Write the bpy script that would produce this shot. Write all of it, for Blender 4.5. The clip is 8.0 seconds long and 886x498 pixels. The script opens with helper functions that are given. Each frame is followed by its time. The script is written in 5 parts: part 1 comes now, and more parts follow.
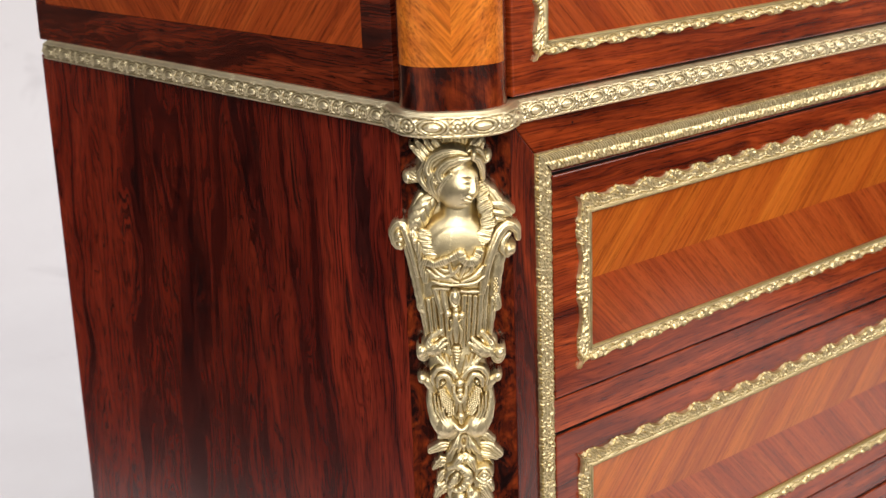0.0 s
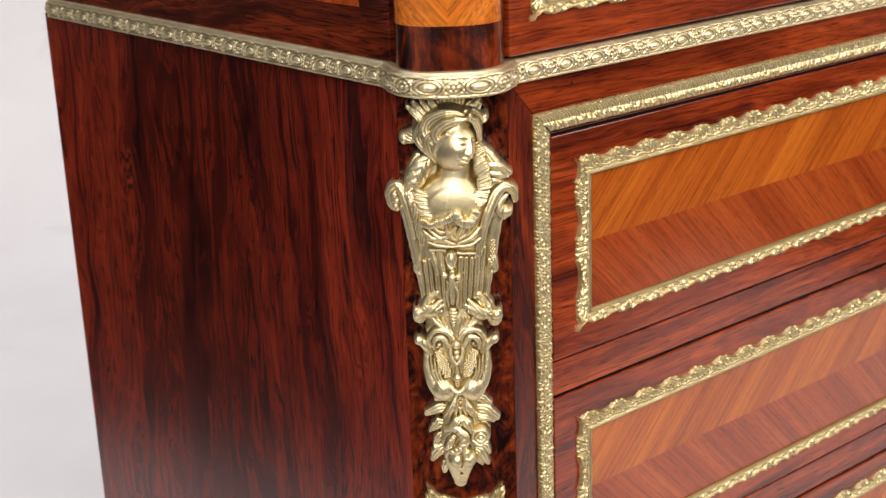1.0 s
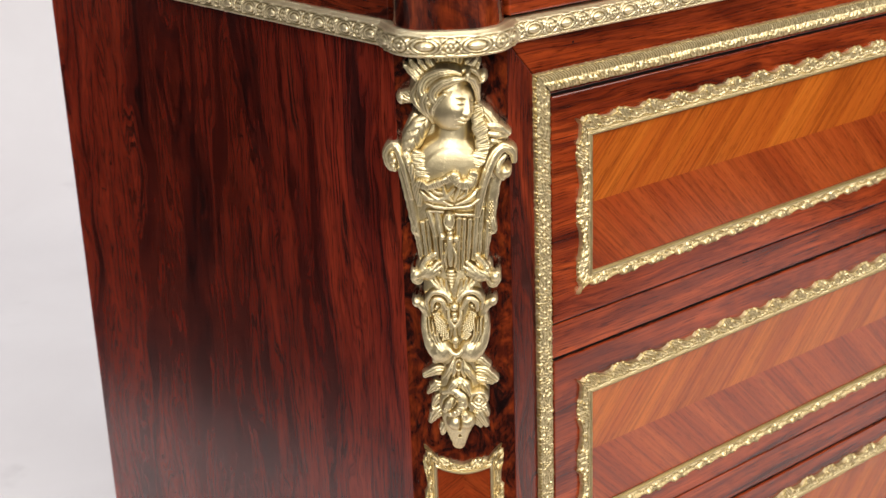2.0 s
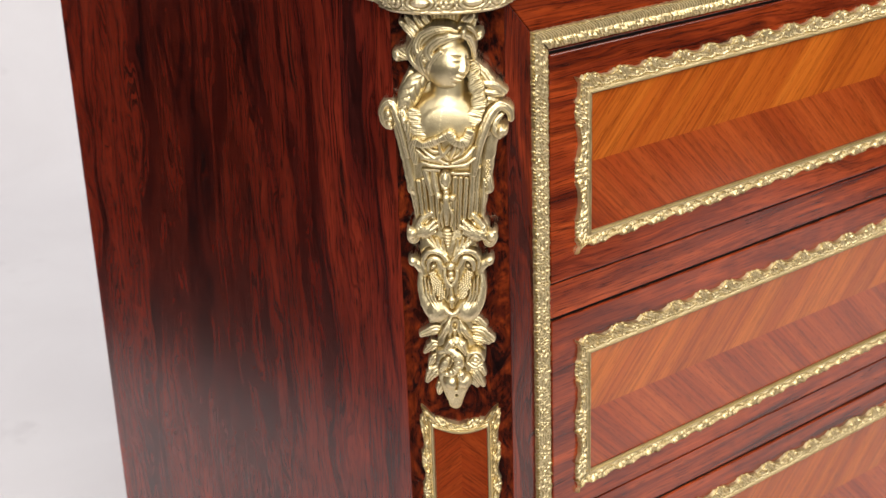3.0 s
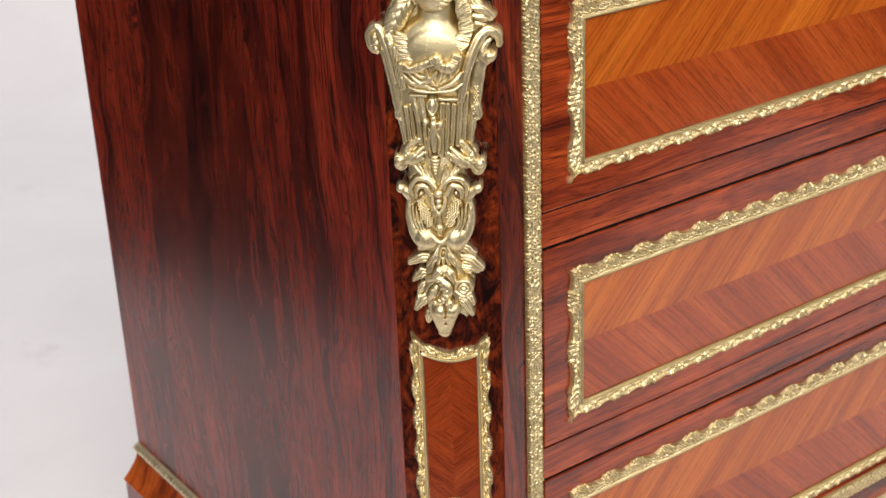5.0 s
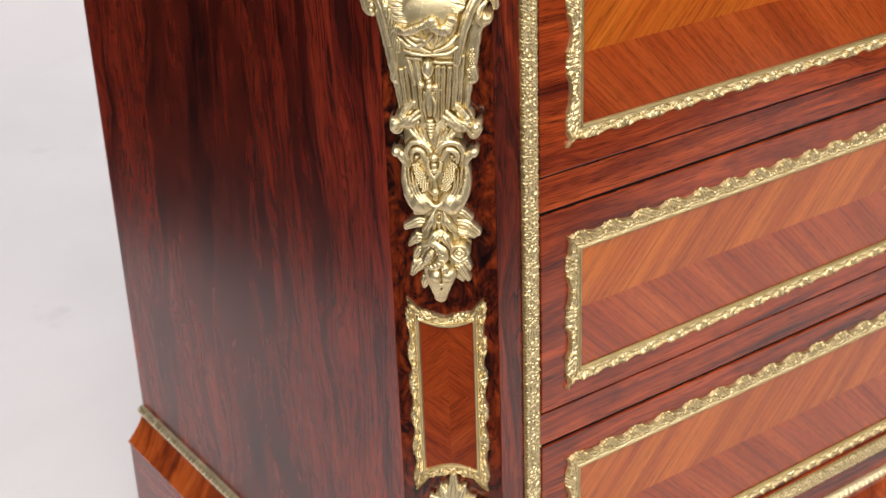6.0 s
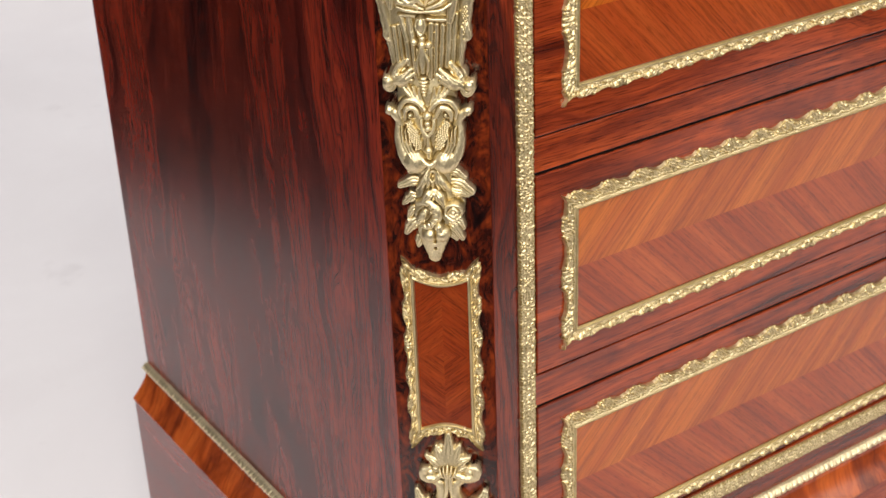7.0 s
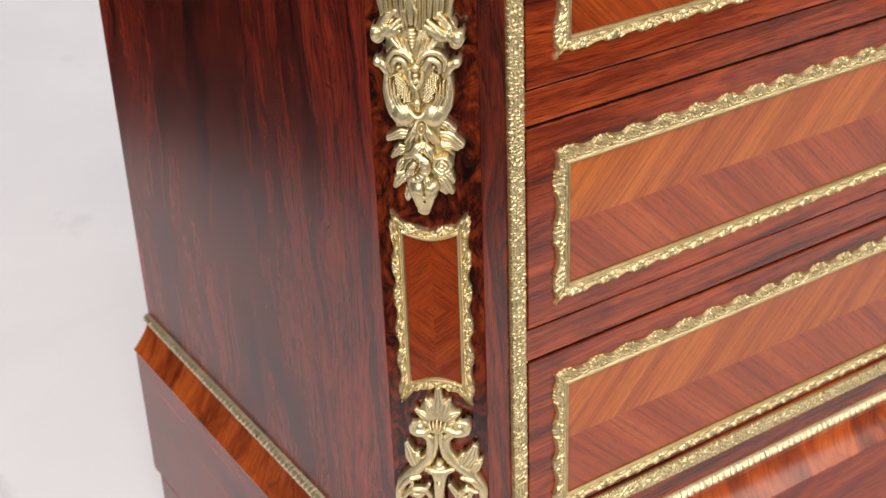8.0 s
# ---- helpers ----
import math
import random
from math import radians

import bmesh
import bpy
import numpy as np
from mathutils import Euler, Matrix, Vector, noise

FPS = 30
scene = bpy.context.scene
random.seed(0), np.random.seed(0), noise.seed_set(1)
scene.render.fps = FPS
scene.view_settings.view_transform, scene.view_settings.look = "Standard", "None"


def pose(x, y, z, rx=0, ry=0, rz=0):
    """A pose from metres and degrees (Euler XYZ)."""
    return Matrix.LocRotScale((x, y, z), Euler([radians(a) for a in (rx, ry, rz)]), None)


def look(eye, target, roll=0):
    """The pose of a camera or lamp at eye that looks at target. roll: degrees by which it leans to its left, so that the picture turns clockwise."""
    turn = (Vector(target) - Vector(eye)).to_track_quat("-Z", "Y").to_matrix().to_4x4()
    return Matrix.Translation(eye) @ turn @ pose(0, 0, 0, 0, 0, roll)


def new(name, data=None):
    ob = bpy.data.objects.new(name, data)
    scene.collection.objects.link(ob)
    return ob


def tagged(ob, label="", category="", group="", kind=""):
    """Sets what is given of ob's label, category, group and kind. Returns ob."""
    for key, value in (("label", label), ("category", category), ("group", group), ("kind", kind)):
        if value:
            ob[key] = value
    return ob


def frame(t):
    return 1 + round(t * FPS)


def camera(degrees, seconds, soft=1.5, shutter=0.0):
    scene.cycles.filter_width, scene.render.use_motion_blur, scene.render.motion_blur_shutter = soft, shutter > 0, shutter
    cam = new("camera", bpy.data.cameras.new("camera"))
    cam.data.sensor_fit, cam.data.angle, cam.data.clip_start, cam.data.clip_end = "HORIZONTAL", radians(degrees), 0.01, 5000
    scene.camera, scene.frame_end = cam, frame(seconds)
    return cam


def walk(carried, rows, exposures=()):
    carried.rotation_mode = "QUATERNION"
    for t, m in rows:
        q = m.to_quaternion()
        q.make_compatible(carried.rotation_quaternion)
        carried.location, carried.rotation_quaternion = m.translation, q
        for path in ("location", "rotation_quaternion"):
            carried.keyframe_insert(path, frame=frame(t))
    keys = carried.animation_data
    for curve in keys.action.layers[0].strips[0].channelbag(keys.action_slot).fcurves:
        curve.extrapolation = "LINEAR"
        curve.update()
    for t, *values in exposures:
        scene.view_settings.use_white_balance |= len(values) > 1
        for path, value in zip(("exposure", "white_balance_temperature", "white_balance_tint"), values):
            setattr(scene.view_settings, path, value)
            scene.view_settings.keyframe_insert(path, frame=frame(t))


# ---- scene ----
cam = camera(34.5, 8.0)
PATH = [
    (0, (-0.503, -0.575, 0.925), (0.751, 0.877, 0.361), -2.1),
    (0.5, (-0.495, -0.577, 0.924), (0.741, 0.879, 0.334), -2.1),
    (1, (-0.488, -0.581, 0.923), (0.73, 0.882, 0.308), -2.1),
    (1.5, (-0.48, -0.582, 0.923), (0.719, 0.884, 0.28), -2.1),
    (3, (-0.458, -0.589, 0.919), (0.685, 0.885, 0.198), -2.1),
    (3.5, (-0.452, -0.592, 0.917), (0.675, 0.884, 0.174), -2.1),
    (4, (-0.443, -0.595, 0.916), (0.663, 0.883, 0.148), -2.2),
    (4.5, (-0.435, -0.599, 0.915), (0.652, 0.883, 0.125), -2.2),
    (6, (-0.413, -0.608, 0.91), (0.618, 0.879, 0.058), -2.2),
    (6.5, (-0.406, -0.61, 0.909), (0.606, 0.876, 0.033), -2.2),
    (7, (-0.397, -0.615, 0.907), (0.592, 0.872, 0.006), -2.3),
    (7.5, (-0.388, -0.617, 0.906), (0.58, 0.866, -0.023), -2.2),
    (8, (-0.377, -0.622, 0.903), (0.566, 0.86, -0.053), -2.3),
]
walk(cam, [(t, look(eye, target, roll)) for t, eye, target, roll in PATH])

# focus on the corner mounts
cam.data.dof.use_dof = True
cam.data.dof.focus_distance, cam.data.dof.aperture_fstop = 0.84, 16.0

# ---- studio light ----
world = bpy.data.worlds.new("studio_world")
scene.world = world
world.use_nodes = True
world.node_tree.nodes["Background"].inputs[0].default_value = (0.9, 0.95, 1.0, 1)
world.node_tree.nodes["Background"].inputs[1].default_value = 0.02


def softbox(name, eye, target, size_x, size_y, watts, colour):
    data = bpy.data.lights.new(name, "AREA")
    data.shape, data.size, data.size_y, data.energy, data.color = "RECTANGLE", size_x, size_y, watts, colour
    ob = new(name, data)
    ob.matrix_world = look(eye, target)
    return ob


softbox("key_softbox", (-1.35, -1.75, 2.0), (0.1, 0.1, 0.6), 2.0, 1.5, 79, (1.0, 0.95, 0.88))
softbox("right_softbox", (1.7, -2.2, 2.1), (0.3, 0.1, 0.5), 1.6, 1.4, 38, (1.0, 0.94, 0.86))
softbox("overhead_softbox", (0.05, -0.35, 2.9), (0.05, -0.25, 0.0), 2.2, 2.2, 37, (1.0, 0.98, 0.96))
# fill lamp added out of view to brighten the far paper
softbox("backdrop_fill", (0.9, 1.5, 2.8), (0.9, 2.2, 0.3), 2.6, 0.8, 26, (0.90, 0.95, 1.0))
scene.view_settings.exposure = 0.0


# ---- materials ----
def material(name):
    m = bpy.data.materials.new(name)
    m.use_nodes = True
    return m, m.node_tree.nodes, m.node_tree.links, m.node_tree.nodes["Principled BSDF"]


def ramp(nodes, links, source, stops):
    r = nodes.new("ShaderNodeValToRGB")
    while len(r.color_ramp.elements) < len(stops):
        r.color_ramp.elements.new(0.5)
    for e, (p, c) in zip(r.color_ramp.elements, stops):
        e.position, e.color = p, (*c, 1)
    links.new(source, r.inputs[0])
    return r.outputs[0]


def grain_space(nodes, links, along, across, scale):
    """Coordinates laid out along the grain: long, across, through."""
    tc = nodes.new("ShaderNodeTexCoord")
    a, b = Vector(along).normalized(), Vector(across).normalized()
    comb = nodes.new("ShaderNodeCombineXYZ")
    for i, (axis, k) in enumerate(zip((a, b, a.cross(b)), scale)):
        d = nodes.new("ShaderNodeVectorMath")
        d.operation = "DOT_PRODUCT"
        d.inputs[1].default_value = axis * k
        links.new(tc.outputs["Object"], d.inputs[0])
        links.new(d.outputs["Value"], comb.inputs[i])
    return comb.outputs[0]


def noise_node(nodes, links, vec, scale, detail=4, rough=0.55, dist=0.0):
    n = nodes.new("ShaderNodeTexNoise")
    n.inputs["Scale"].default_value, n.inputs["Detail"].default_value = scale, detail
    n.inputs["Roughness"].default_value, n.inputs["Distortion"].default_value = rough, dist
    links.new(vec, n.inputs["Vector"])
    return n.outputs["Fac"]


def mix(nodes, links, kind, fac, a, b):
    m = nodes.new("ShaderNodeMix")
    m.data_type, m.blend_type = "RGBA", kind
    if isinstance(fac, float):
        m.inputs[0].default_value = fac
    else:
        links.new(fac, m.inputs[0])
    for s, v in ((6, a), (7, b)):
        if isinstance(v, tuple):
            m.inputs[s].default_value = (*v, 1)
        else:
            links.new(v, m.inputs[s])
    return m.outputs[2]


BLACK = (0.006, 0.003, 0.003)


def wood(name, along, across, stops, broad, fine, pores=0.5, wave=0.6, gloss=0.14, long_scale=(2.2, 7.0), streak=None, fleck=0.45, ior=1.5):
    """Polished veneer: broad figure, fibre lines, short dark pores and black veins under lacquer."""
    m, nodes, links, p = material(name)
    big = grain_space(nodes, links, along, across, (long_scale[0], broad, broad))
    small = grain_space(nodes, links, along, across, (long_scale[1], fine, fine))
    short = grain_space(nodes, links, along, across, (fine * 0.16, fine * 1.7, fine * 1.7))
    f1 = noise_node(nodes, links, big, 1.0, 7, 0.62, wave)
    f2 = noise_node(nodes, links, small, 1.0, 4, 0.65, 0.25)
    f4 = noise_node(nodes, links, short, 1.0, 2, 0.5, 0.2)
    colour = ramp(nodes, links, f1, stops)
    lines = ramp(nodes, links, f2, [(0.37, (0.22, 0.17, 0.16)), (0.50, (1, 1, 1)), (0.64, (1.38, 1.30, 1.22))])
    colour = mix(nodes, links, "MULTIPLY", pores, colour, lines)
    pits = ramp(nodes, links, f4, [(0.34, (0.20, 0.14, 0.13)), (0.45, (1, 1, 1))])
    colour = mix(nodes, links, "MULTIPLY", fleck, colour, pits)
    if streak:
        for k, cut in ((1.0, 0.0), (2.6, 0.035)):
            veins = grain_space(nodes, links, along, across, (streak[0] * k ** 0.5, streak[1] * k, streak[1] * k))
            f3 = noise_node(nodes, links, veins, 1.0, 5, 0.66, streak[2])
            dark = ramp(nodes, links, f3, [(streak[3] - 0.035 + cut, (0, 0, 0)), (streak[3] + 0.085 + cut, (0.92, 0.92, 0.92))])
            colour = mix(nodes, links, "MIX", dark, colour, streak[4])
    links.new(colour, p.inputs["Base Color"])
    p.inputs["Roughness"].default_value = gloss
    p.inputs["IOR"].default_value = ior
    bump = nodes.new("ShaderNodeBump")
    bump.inputs["Strength"].default_value, bump.inputs["Distance"].default_value = 0.06, 0.0003
    links.new(f2, bump.inputs["Height"])
    links.new(bump.outputs[0], p.inputs["Normal"])
    return m


ROSE = [(0.34, (0.010, 0.002, 0.002)), (0.44, (0.060, 0.007, 0.004)), (0.56, (0.140, 0.016, 0.006)), (0.74, (0.24, 0.032, 0.010))]
ROSE_RED = [(0.28, (0.040, 0.004, 0.003)), (0.40, (0.135, 0.015, 0.005)), (0.56, (0.25, 0.033, 0.008)), (0.75, (0.37, 0.062, 0.013))]
ROSE_SIDE = [(0.30, (0.034, 0.003, 0.002)), (0.43, (0.118, 0.011, 0.005)), (0.56, (0.205, 0.021, 0.008)), (0.74, (0.295, 0.038, 0.012))]
TULIP_GOLD = [(0.25, (0.34, 0.070, 0.009)), (0.45, (0.50, 0.130, 0.014)), (0.60, (0.60, 0.175, 0.019)), (0.80, (0.70, 0.24, 0.032))]
BURL = [(0.36, (0.007, 0.002, 0.002)), (0.47, (0.050, 0.007, 0.003)), (0.58, (0.14, 0.020, 0.005)), (0.74, (0.25, 0.045, 0.009))]
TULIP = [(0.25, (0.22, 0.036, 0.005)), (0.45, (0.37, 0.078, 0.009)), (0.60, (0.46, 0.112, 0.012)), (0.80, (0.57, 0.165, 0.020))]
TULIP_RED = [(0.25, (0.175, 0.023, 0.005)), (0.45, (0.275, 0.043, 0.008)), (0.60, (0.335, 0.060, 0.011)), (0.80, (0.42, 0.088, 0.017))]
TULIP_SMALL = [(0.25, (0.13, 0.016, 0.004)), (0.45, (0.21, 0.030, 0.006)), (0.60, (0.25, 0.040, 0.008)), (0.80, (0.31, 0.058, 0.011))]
X, Y, Z = (1, 0, 0), (0, 1, 0), (0, 0, 1)



def rosewood(name, along, across, stops, heart, bands=(30, 150, 800), vein=0.5, fibre=0.6, gloss=0.16, ior=1.55, warp=0.02, patch=(3.0, 14.0), shade=None):
    """Polished rosewood sawn from a leaning log: heart = (place across, distance from the pith, lean).
    The growth layers give wide bands, lines and black veins; fibres and pores lie over them."""
    m, nodes, links, p = material(name)

    def calc(op, a, b=None, c=None):
        x = nodes.new("ShaderNodeMath")
        x.operation = op
        for slot, v in enumerate((a, b, c)):
            if isinstance(v, (int, float)):
                x.inputs[slot].default_value = v
            elif v is not None:
                links.new(v, x.inputs[slot])
        return x.outputs[0]

    def coords(x, y, z=0.0):
        v = nodes.new("ShaderNodeCombineXYZ")
        for slot, k in enumerate((x, y, z)):
            if isinstance(k, (int, float)):
                v.inputs[slot].default_value = k
            else:
                links.new(k, v.inputs[slot])
        return v.outputs[0]

    sep = nodes.new("ShaderNodeSeparateXYZ")
    links.new(grain_space(nodes, links, along, across, (1.0, 1.0, 1.0)), sep.inputs[0])
    far, wide = sep.outputs["X"], sep.outputs["Y"]
    w1 = calc("SUBTRACT", noise_node(nodes, links, grain_space(nodes, links, along, across, (patch[0], patch[1], patch[1])), 1.0, 3, 0.5, 0.3), 0.5)
    w2 = calc("SUBTRACT", noise_node(nodes, links, grain_space(nodes, links, along, across, (patch[0] * 3.3, patch[1] * 3, patch[1] * 3)), 1.0, 2, 0.5, 0.2), 0.5)
    a = calc("ADD", calc("MULTIPLY_ADD", w1, warp * 2.0, wide), calc("MULTIPLY_ADD", w2, warp * 0.45, -heart[0]))
    b = calc("MULTIPLY_ADD", w1, warp * 2.5, calc("MULTIPLY_ADD", far, heart[2], heart[1]))
    r = calc("SQRT", calc("ADD", calc("MULTIPLY", a, a), calc("MULTIPLY", b, b)))
    f1 = noise_node(nodes, links, coords(calc("MULTIPLY", r, bands[0]), calc("MULTIPLY", far, 2.2)), 1.0, 3, 0.55, 0.2)
    f2 = noise_node(nodes, links, coords(calc("MULTIPLY", r, bands[1]), calc("MULTIPLY", far, 5.0), 3.0), 1.0, 4, 0.6, 0.15)
    f3 = noise_node(nodes, links, coords(calc("MULTIPLY", calc("MULTIPLY_ADD", w1, warp * 1.7, calc("MULTIPLY_ADD", w2, warp * 0.30, wide)), bands[2]), calc("MULTIPLY", far, 14.0), 7.0), 1.0, 3, 0.6, 0.1)
    f4 = noise_node(nodes, links, coords(calc("MULTIPLY", wide, 1200.0), calc("MULTIPLY", far, 52.0), 1.0), 1.0, 2, 0.5, 0.1)
    tone = calc("ADD", calc("MULTIPLY", f1, 0.58), calc("MULTIPLY", f2, 0.42))
    colour = ramp(nodes, links, tone, stops)
    lines = ramp(nodes, links, f3, [(0.36, (0.36, 0.28, 0.26)), (0.50, (1, 1, 1)), (0.66, (1.16, 1.13, 1.10))])
    colour = mix(nodes, links, "MULTIPLY", fibre, colour, lines)
    pits = ramp(nodes, links, f4, [(0.35, (0.16, 0.11, 0.10)), (0.45, (1, 1, 1))])
    colour = mix(nodes, links, "MULTIPLY", fibre, colour, pits)
    # cloudy figure where the fibres rise and dip
    cloud = noise_node(nodes, links, grain_space(nodes, links, along, across, (patch[0] * 2.4, patch[1] * 1.5, patch[1] * 1.5)), 1.0, 4, 0.6, 0.6)
    colour = mix(nodes, links, "MULTIPLY", 1.0, colour, ramp(nodes, links, cloud, [(0.36, (0.68, 0.60, 0.60)), (0.52, (1.0, 1.0, 1.0)), (0.66, (1.15, 1.15, 1.13))]))
    # black veins: thin sheets between growth layers, strong only in places
    fv = noise_node(nodes, links, coords(calc("MULTIPLY", r, bands[0] * 2.3), calc("MULTIPLY", far, 1.6), 11.0), 1.0, 3, 0.55, 0.25)
    near = ramp(nodes, links, calc("ABSOLUTE", calc("SUBTRACT", fv, 0.5)), [(0.004, (1, 1, 1)), (0.030, (0, 0, 0))])
    where = ramp(nodes, links, noise_node(nodes, links, grain_space(nodes, links, along, across, (5.0, 22.0, 22.0)), 1.0, 4, 0.6, 0.5), [(0.46, (0, 0, 0)), (0.62, (vein, vein, vein))])
    colour = mix(nodes, links, "MIX", mix(nodes, links, "MULTIPLY", 1.0, near, where), colour, BLACK)
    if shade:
        # a darker tongue along the board, narrowing and paling below its start
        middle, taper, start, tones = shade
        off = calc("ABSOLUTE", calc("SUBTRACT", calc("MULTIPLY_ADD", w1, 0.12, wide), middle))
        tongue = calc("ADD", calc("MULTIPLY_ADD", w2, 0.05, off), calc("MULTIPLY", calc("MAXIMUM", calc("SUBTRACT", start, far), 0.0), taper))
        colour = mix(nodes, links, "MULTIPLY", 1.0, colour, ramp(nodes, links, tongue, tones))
    links.new(colour, p.inputs["Base Color"])
    p.inputs["Roughness"].default_value = gloss
    p.inputs["IOR"].default_value = ior
    bump = nodes.new("ShaderNodeBump")
    bump.inputs["Strength"].default_value, bump.inputs["Distance"].default_value = 0.05, 0.0003
    links.new(f3, bump.inputs["Height"])
    links.new(bump.outputs[0], p.inputs["Normal"])
    return m


SIDE_TONES = [(0.36, (0.033, 0.005, 0.004)), (0.44, (0.097, 0.010, 0.006)), (0.50, (0.156, 0.017, 0.008)), (0.62, (0.220, 0.027, 0.011))]
STILE_TONES = [(0.36, (0.012, 0.003, 0.003)), (0.46, (0.060, 0.009, 0.004)), (0.54, (0.120, 0.017, 0.006)), (0.64, (0.20, 0.032, 0.010))]
UPRIGHT_TONES = [(0.36, (0.021, 0.005, 0.004)), (0.46, (0.095, 0.013, 0.006)), (0.54, (0.179, 0.024, 0.008)), (0.64, (0.284, 0.041, 0.012))]
RAIL_TONES = [(0.34, (0.043, 0.007, 0.003)), (0.44, (0.148, 0.020, 0.006)), (0.54, (0.286, 0.042, 0.009)), (0.66, (0.388, 0.067, 0.014))]
DRAWER_TONES = [(0.34, (0.061, 0.008, 0.004)), (0.44, (0.178, 0.024, 0.007)), (0.54, (0.306, 0.046, 0.010)), (0.66, (0.408, 0.071, 0.015))]
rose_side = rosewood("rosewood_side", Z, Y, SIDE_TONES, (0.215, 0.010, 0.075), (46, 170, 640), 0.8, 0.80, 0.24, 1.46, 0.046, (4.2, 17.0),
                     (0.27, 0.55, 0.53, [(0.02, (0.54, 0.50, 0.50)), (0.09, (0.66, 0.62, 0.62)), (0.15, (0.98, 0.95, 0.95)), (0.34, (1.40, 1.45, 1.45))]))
rose_cross = rosewood("rosewood_crossband", Y, Z, STILE_TONES, (0.72, 0.05, 0.10), (60, 260, 900), 0.9, 0.8, 0.16, 1.5, 0.012, (8.0, 26.0))
rose_upright = rosewood("rosewood_stile", Z, X, UPRIGHT_TONES, (0.02, 0.02, 0.06), (70, 260, 1100), 0.8, 0.7, 0.2, 1.60, 0.012, (5.0, 24.0))
rose_rail = rosewood("rosewood_rail", X, Z, RAIL_TONES, (0.70, 0.03, 0.07), (60, 240, 1000), 0.6, 0.65, 0.17, 1.56, 0.010, (5.0, 26.0))
rose_drawer = rosewood("rosewood_drawer", X, Z, DRAWER_TONES, (0.52, 0.04, 0.08), (50, 210, 950), 0.6, 0.6, 0.16, 1.56, 0.012, (5.0, 24.0))
rose_apron = wood("rosewood_apron", X, Z, ROSE_RED, 25, 400, 0.4, 1.2, 0.17, (5, 12))
rose_apron_side = wood("rosewood_apron_side", Y, Z, ROSE_SIDE, 20, 400, 0.4, 1.4, 0.17, (6, 12))
COVE_TONES = [(0.34, (0.060, 0.009, 0.003)), (0.45, (0.19, 0.030, 0.006)), (0.54, (0.34, 0.060, 0.010)), (0.66, (0.48, 0.105, 0.018))]
cove_front_wood = rosewood("rosewood_cove_front", (0.25, 0, 1), (1, 0, -0.25), COVE_TONES, (0.15, 0.05, 0.4), (22, 85, 420), 0.3, 0.4, 0.2, 1.5, 0.02, (9.0, 20.0))
cove_side_wood = rosewood("rosewood_cove_side", (0, 0.25, 1), (0, 1, -0.25), COVE_TONES, (0.15, 0.05, 0.4), (22, 85, 420), 0.3, 0.4, 0.2, 1.5, 0.02, (9.0, 20.0))
burl = wood("burl_veneer", Z, (0.7, -0.7, 0), BURL, 55, 260, 0.45, 2.4, 0.15, (34, 90), (30, 55, 2.2, 0.60, BLACK))
burl_column = wood("burl_column", (0.25, -0.25, 1), (0.7, -0.7, 0), BURL, 30, 300, 0.45, 1.8, 0.14, (14, 40), (16, 45, 2.0, 0.62, BLACK))
# rising and falling grain: their differing sheen is put into two base colours
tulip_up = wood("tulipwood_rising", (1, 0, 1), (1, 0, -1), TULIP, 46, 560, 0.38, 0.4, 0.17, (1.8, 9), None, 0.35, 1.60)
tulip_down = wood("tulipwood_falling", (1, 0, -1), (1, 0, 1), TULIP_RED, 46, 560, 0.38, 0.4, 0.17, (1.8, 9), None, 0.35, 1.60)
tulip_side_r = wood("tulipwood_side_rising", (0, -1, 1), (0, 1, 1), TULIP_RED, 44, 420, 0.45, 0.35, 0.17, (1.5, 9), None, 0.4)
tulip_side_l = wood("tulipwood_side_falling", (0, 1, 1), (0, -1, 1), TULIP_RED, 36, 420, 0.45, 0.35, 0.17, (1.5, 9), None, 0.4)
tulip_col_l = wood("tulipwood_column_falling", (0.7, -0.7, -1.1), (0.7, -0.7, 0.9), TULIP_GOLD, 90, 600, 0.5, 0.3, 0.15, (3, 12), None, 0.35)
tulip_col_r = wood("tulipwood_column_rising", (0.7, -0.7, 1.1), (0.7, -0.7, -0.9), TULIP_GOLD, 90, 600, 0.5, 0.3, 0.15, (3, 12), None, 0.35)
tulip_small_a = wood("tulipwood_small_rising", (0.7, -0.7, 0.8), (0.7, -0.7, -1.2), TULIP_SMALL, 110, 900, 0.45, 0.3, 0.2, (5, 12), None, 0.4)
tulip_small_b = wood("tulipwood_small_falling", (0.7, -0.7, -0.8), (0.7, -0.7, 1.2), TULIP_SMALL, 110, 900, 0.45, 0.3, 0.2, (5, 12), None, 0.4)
inner_wood = wood("carcass_wood", Z, X, ROSE, 20, 300, 0.5, 0.8, 0.5)


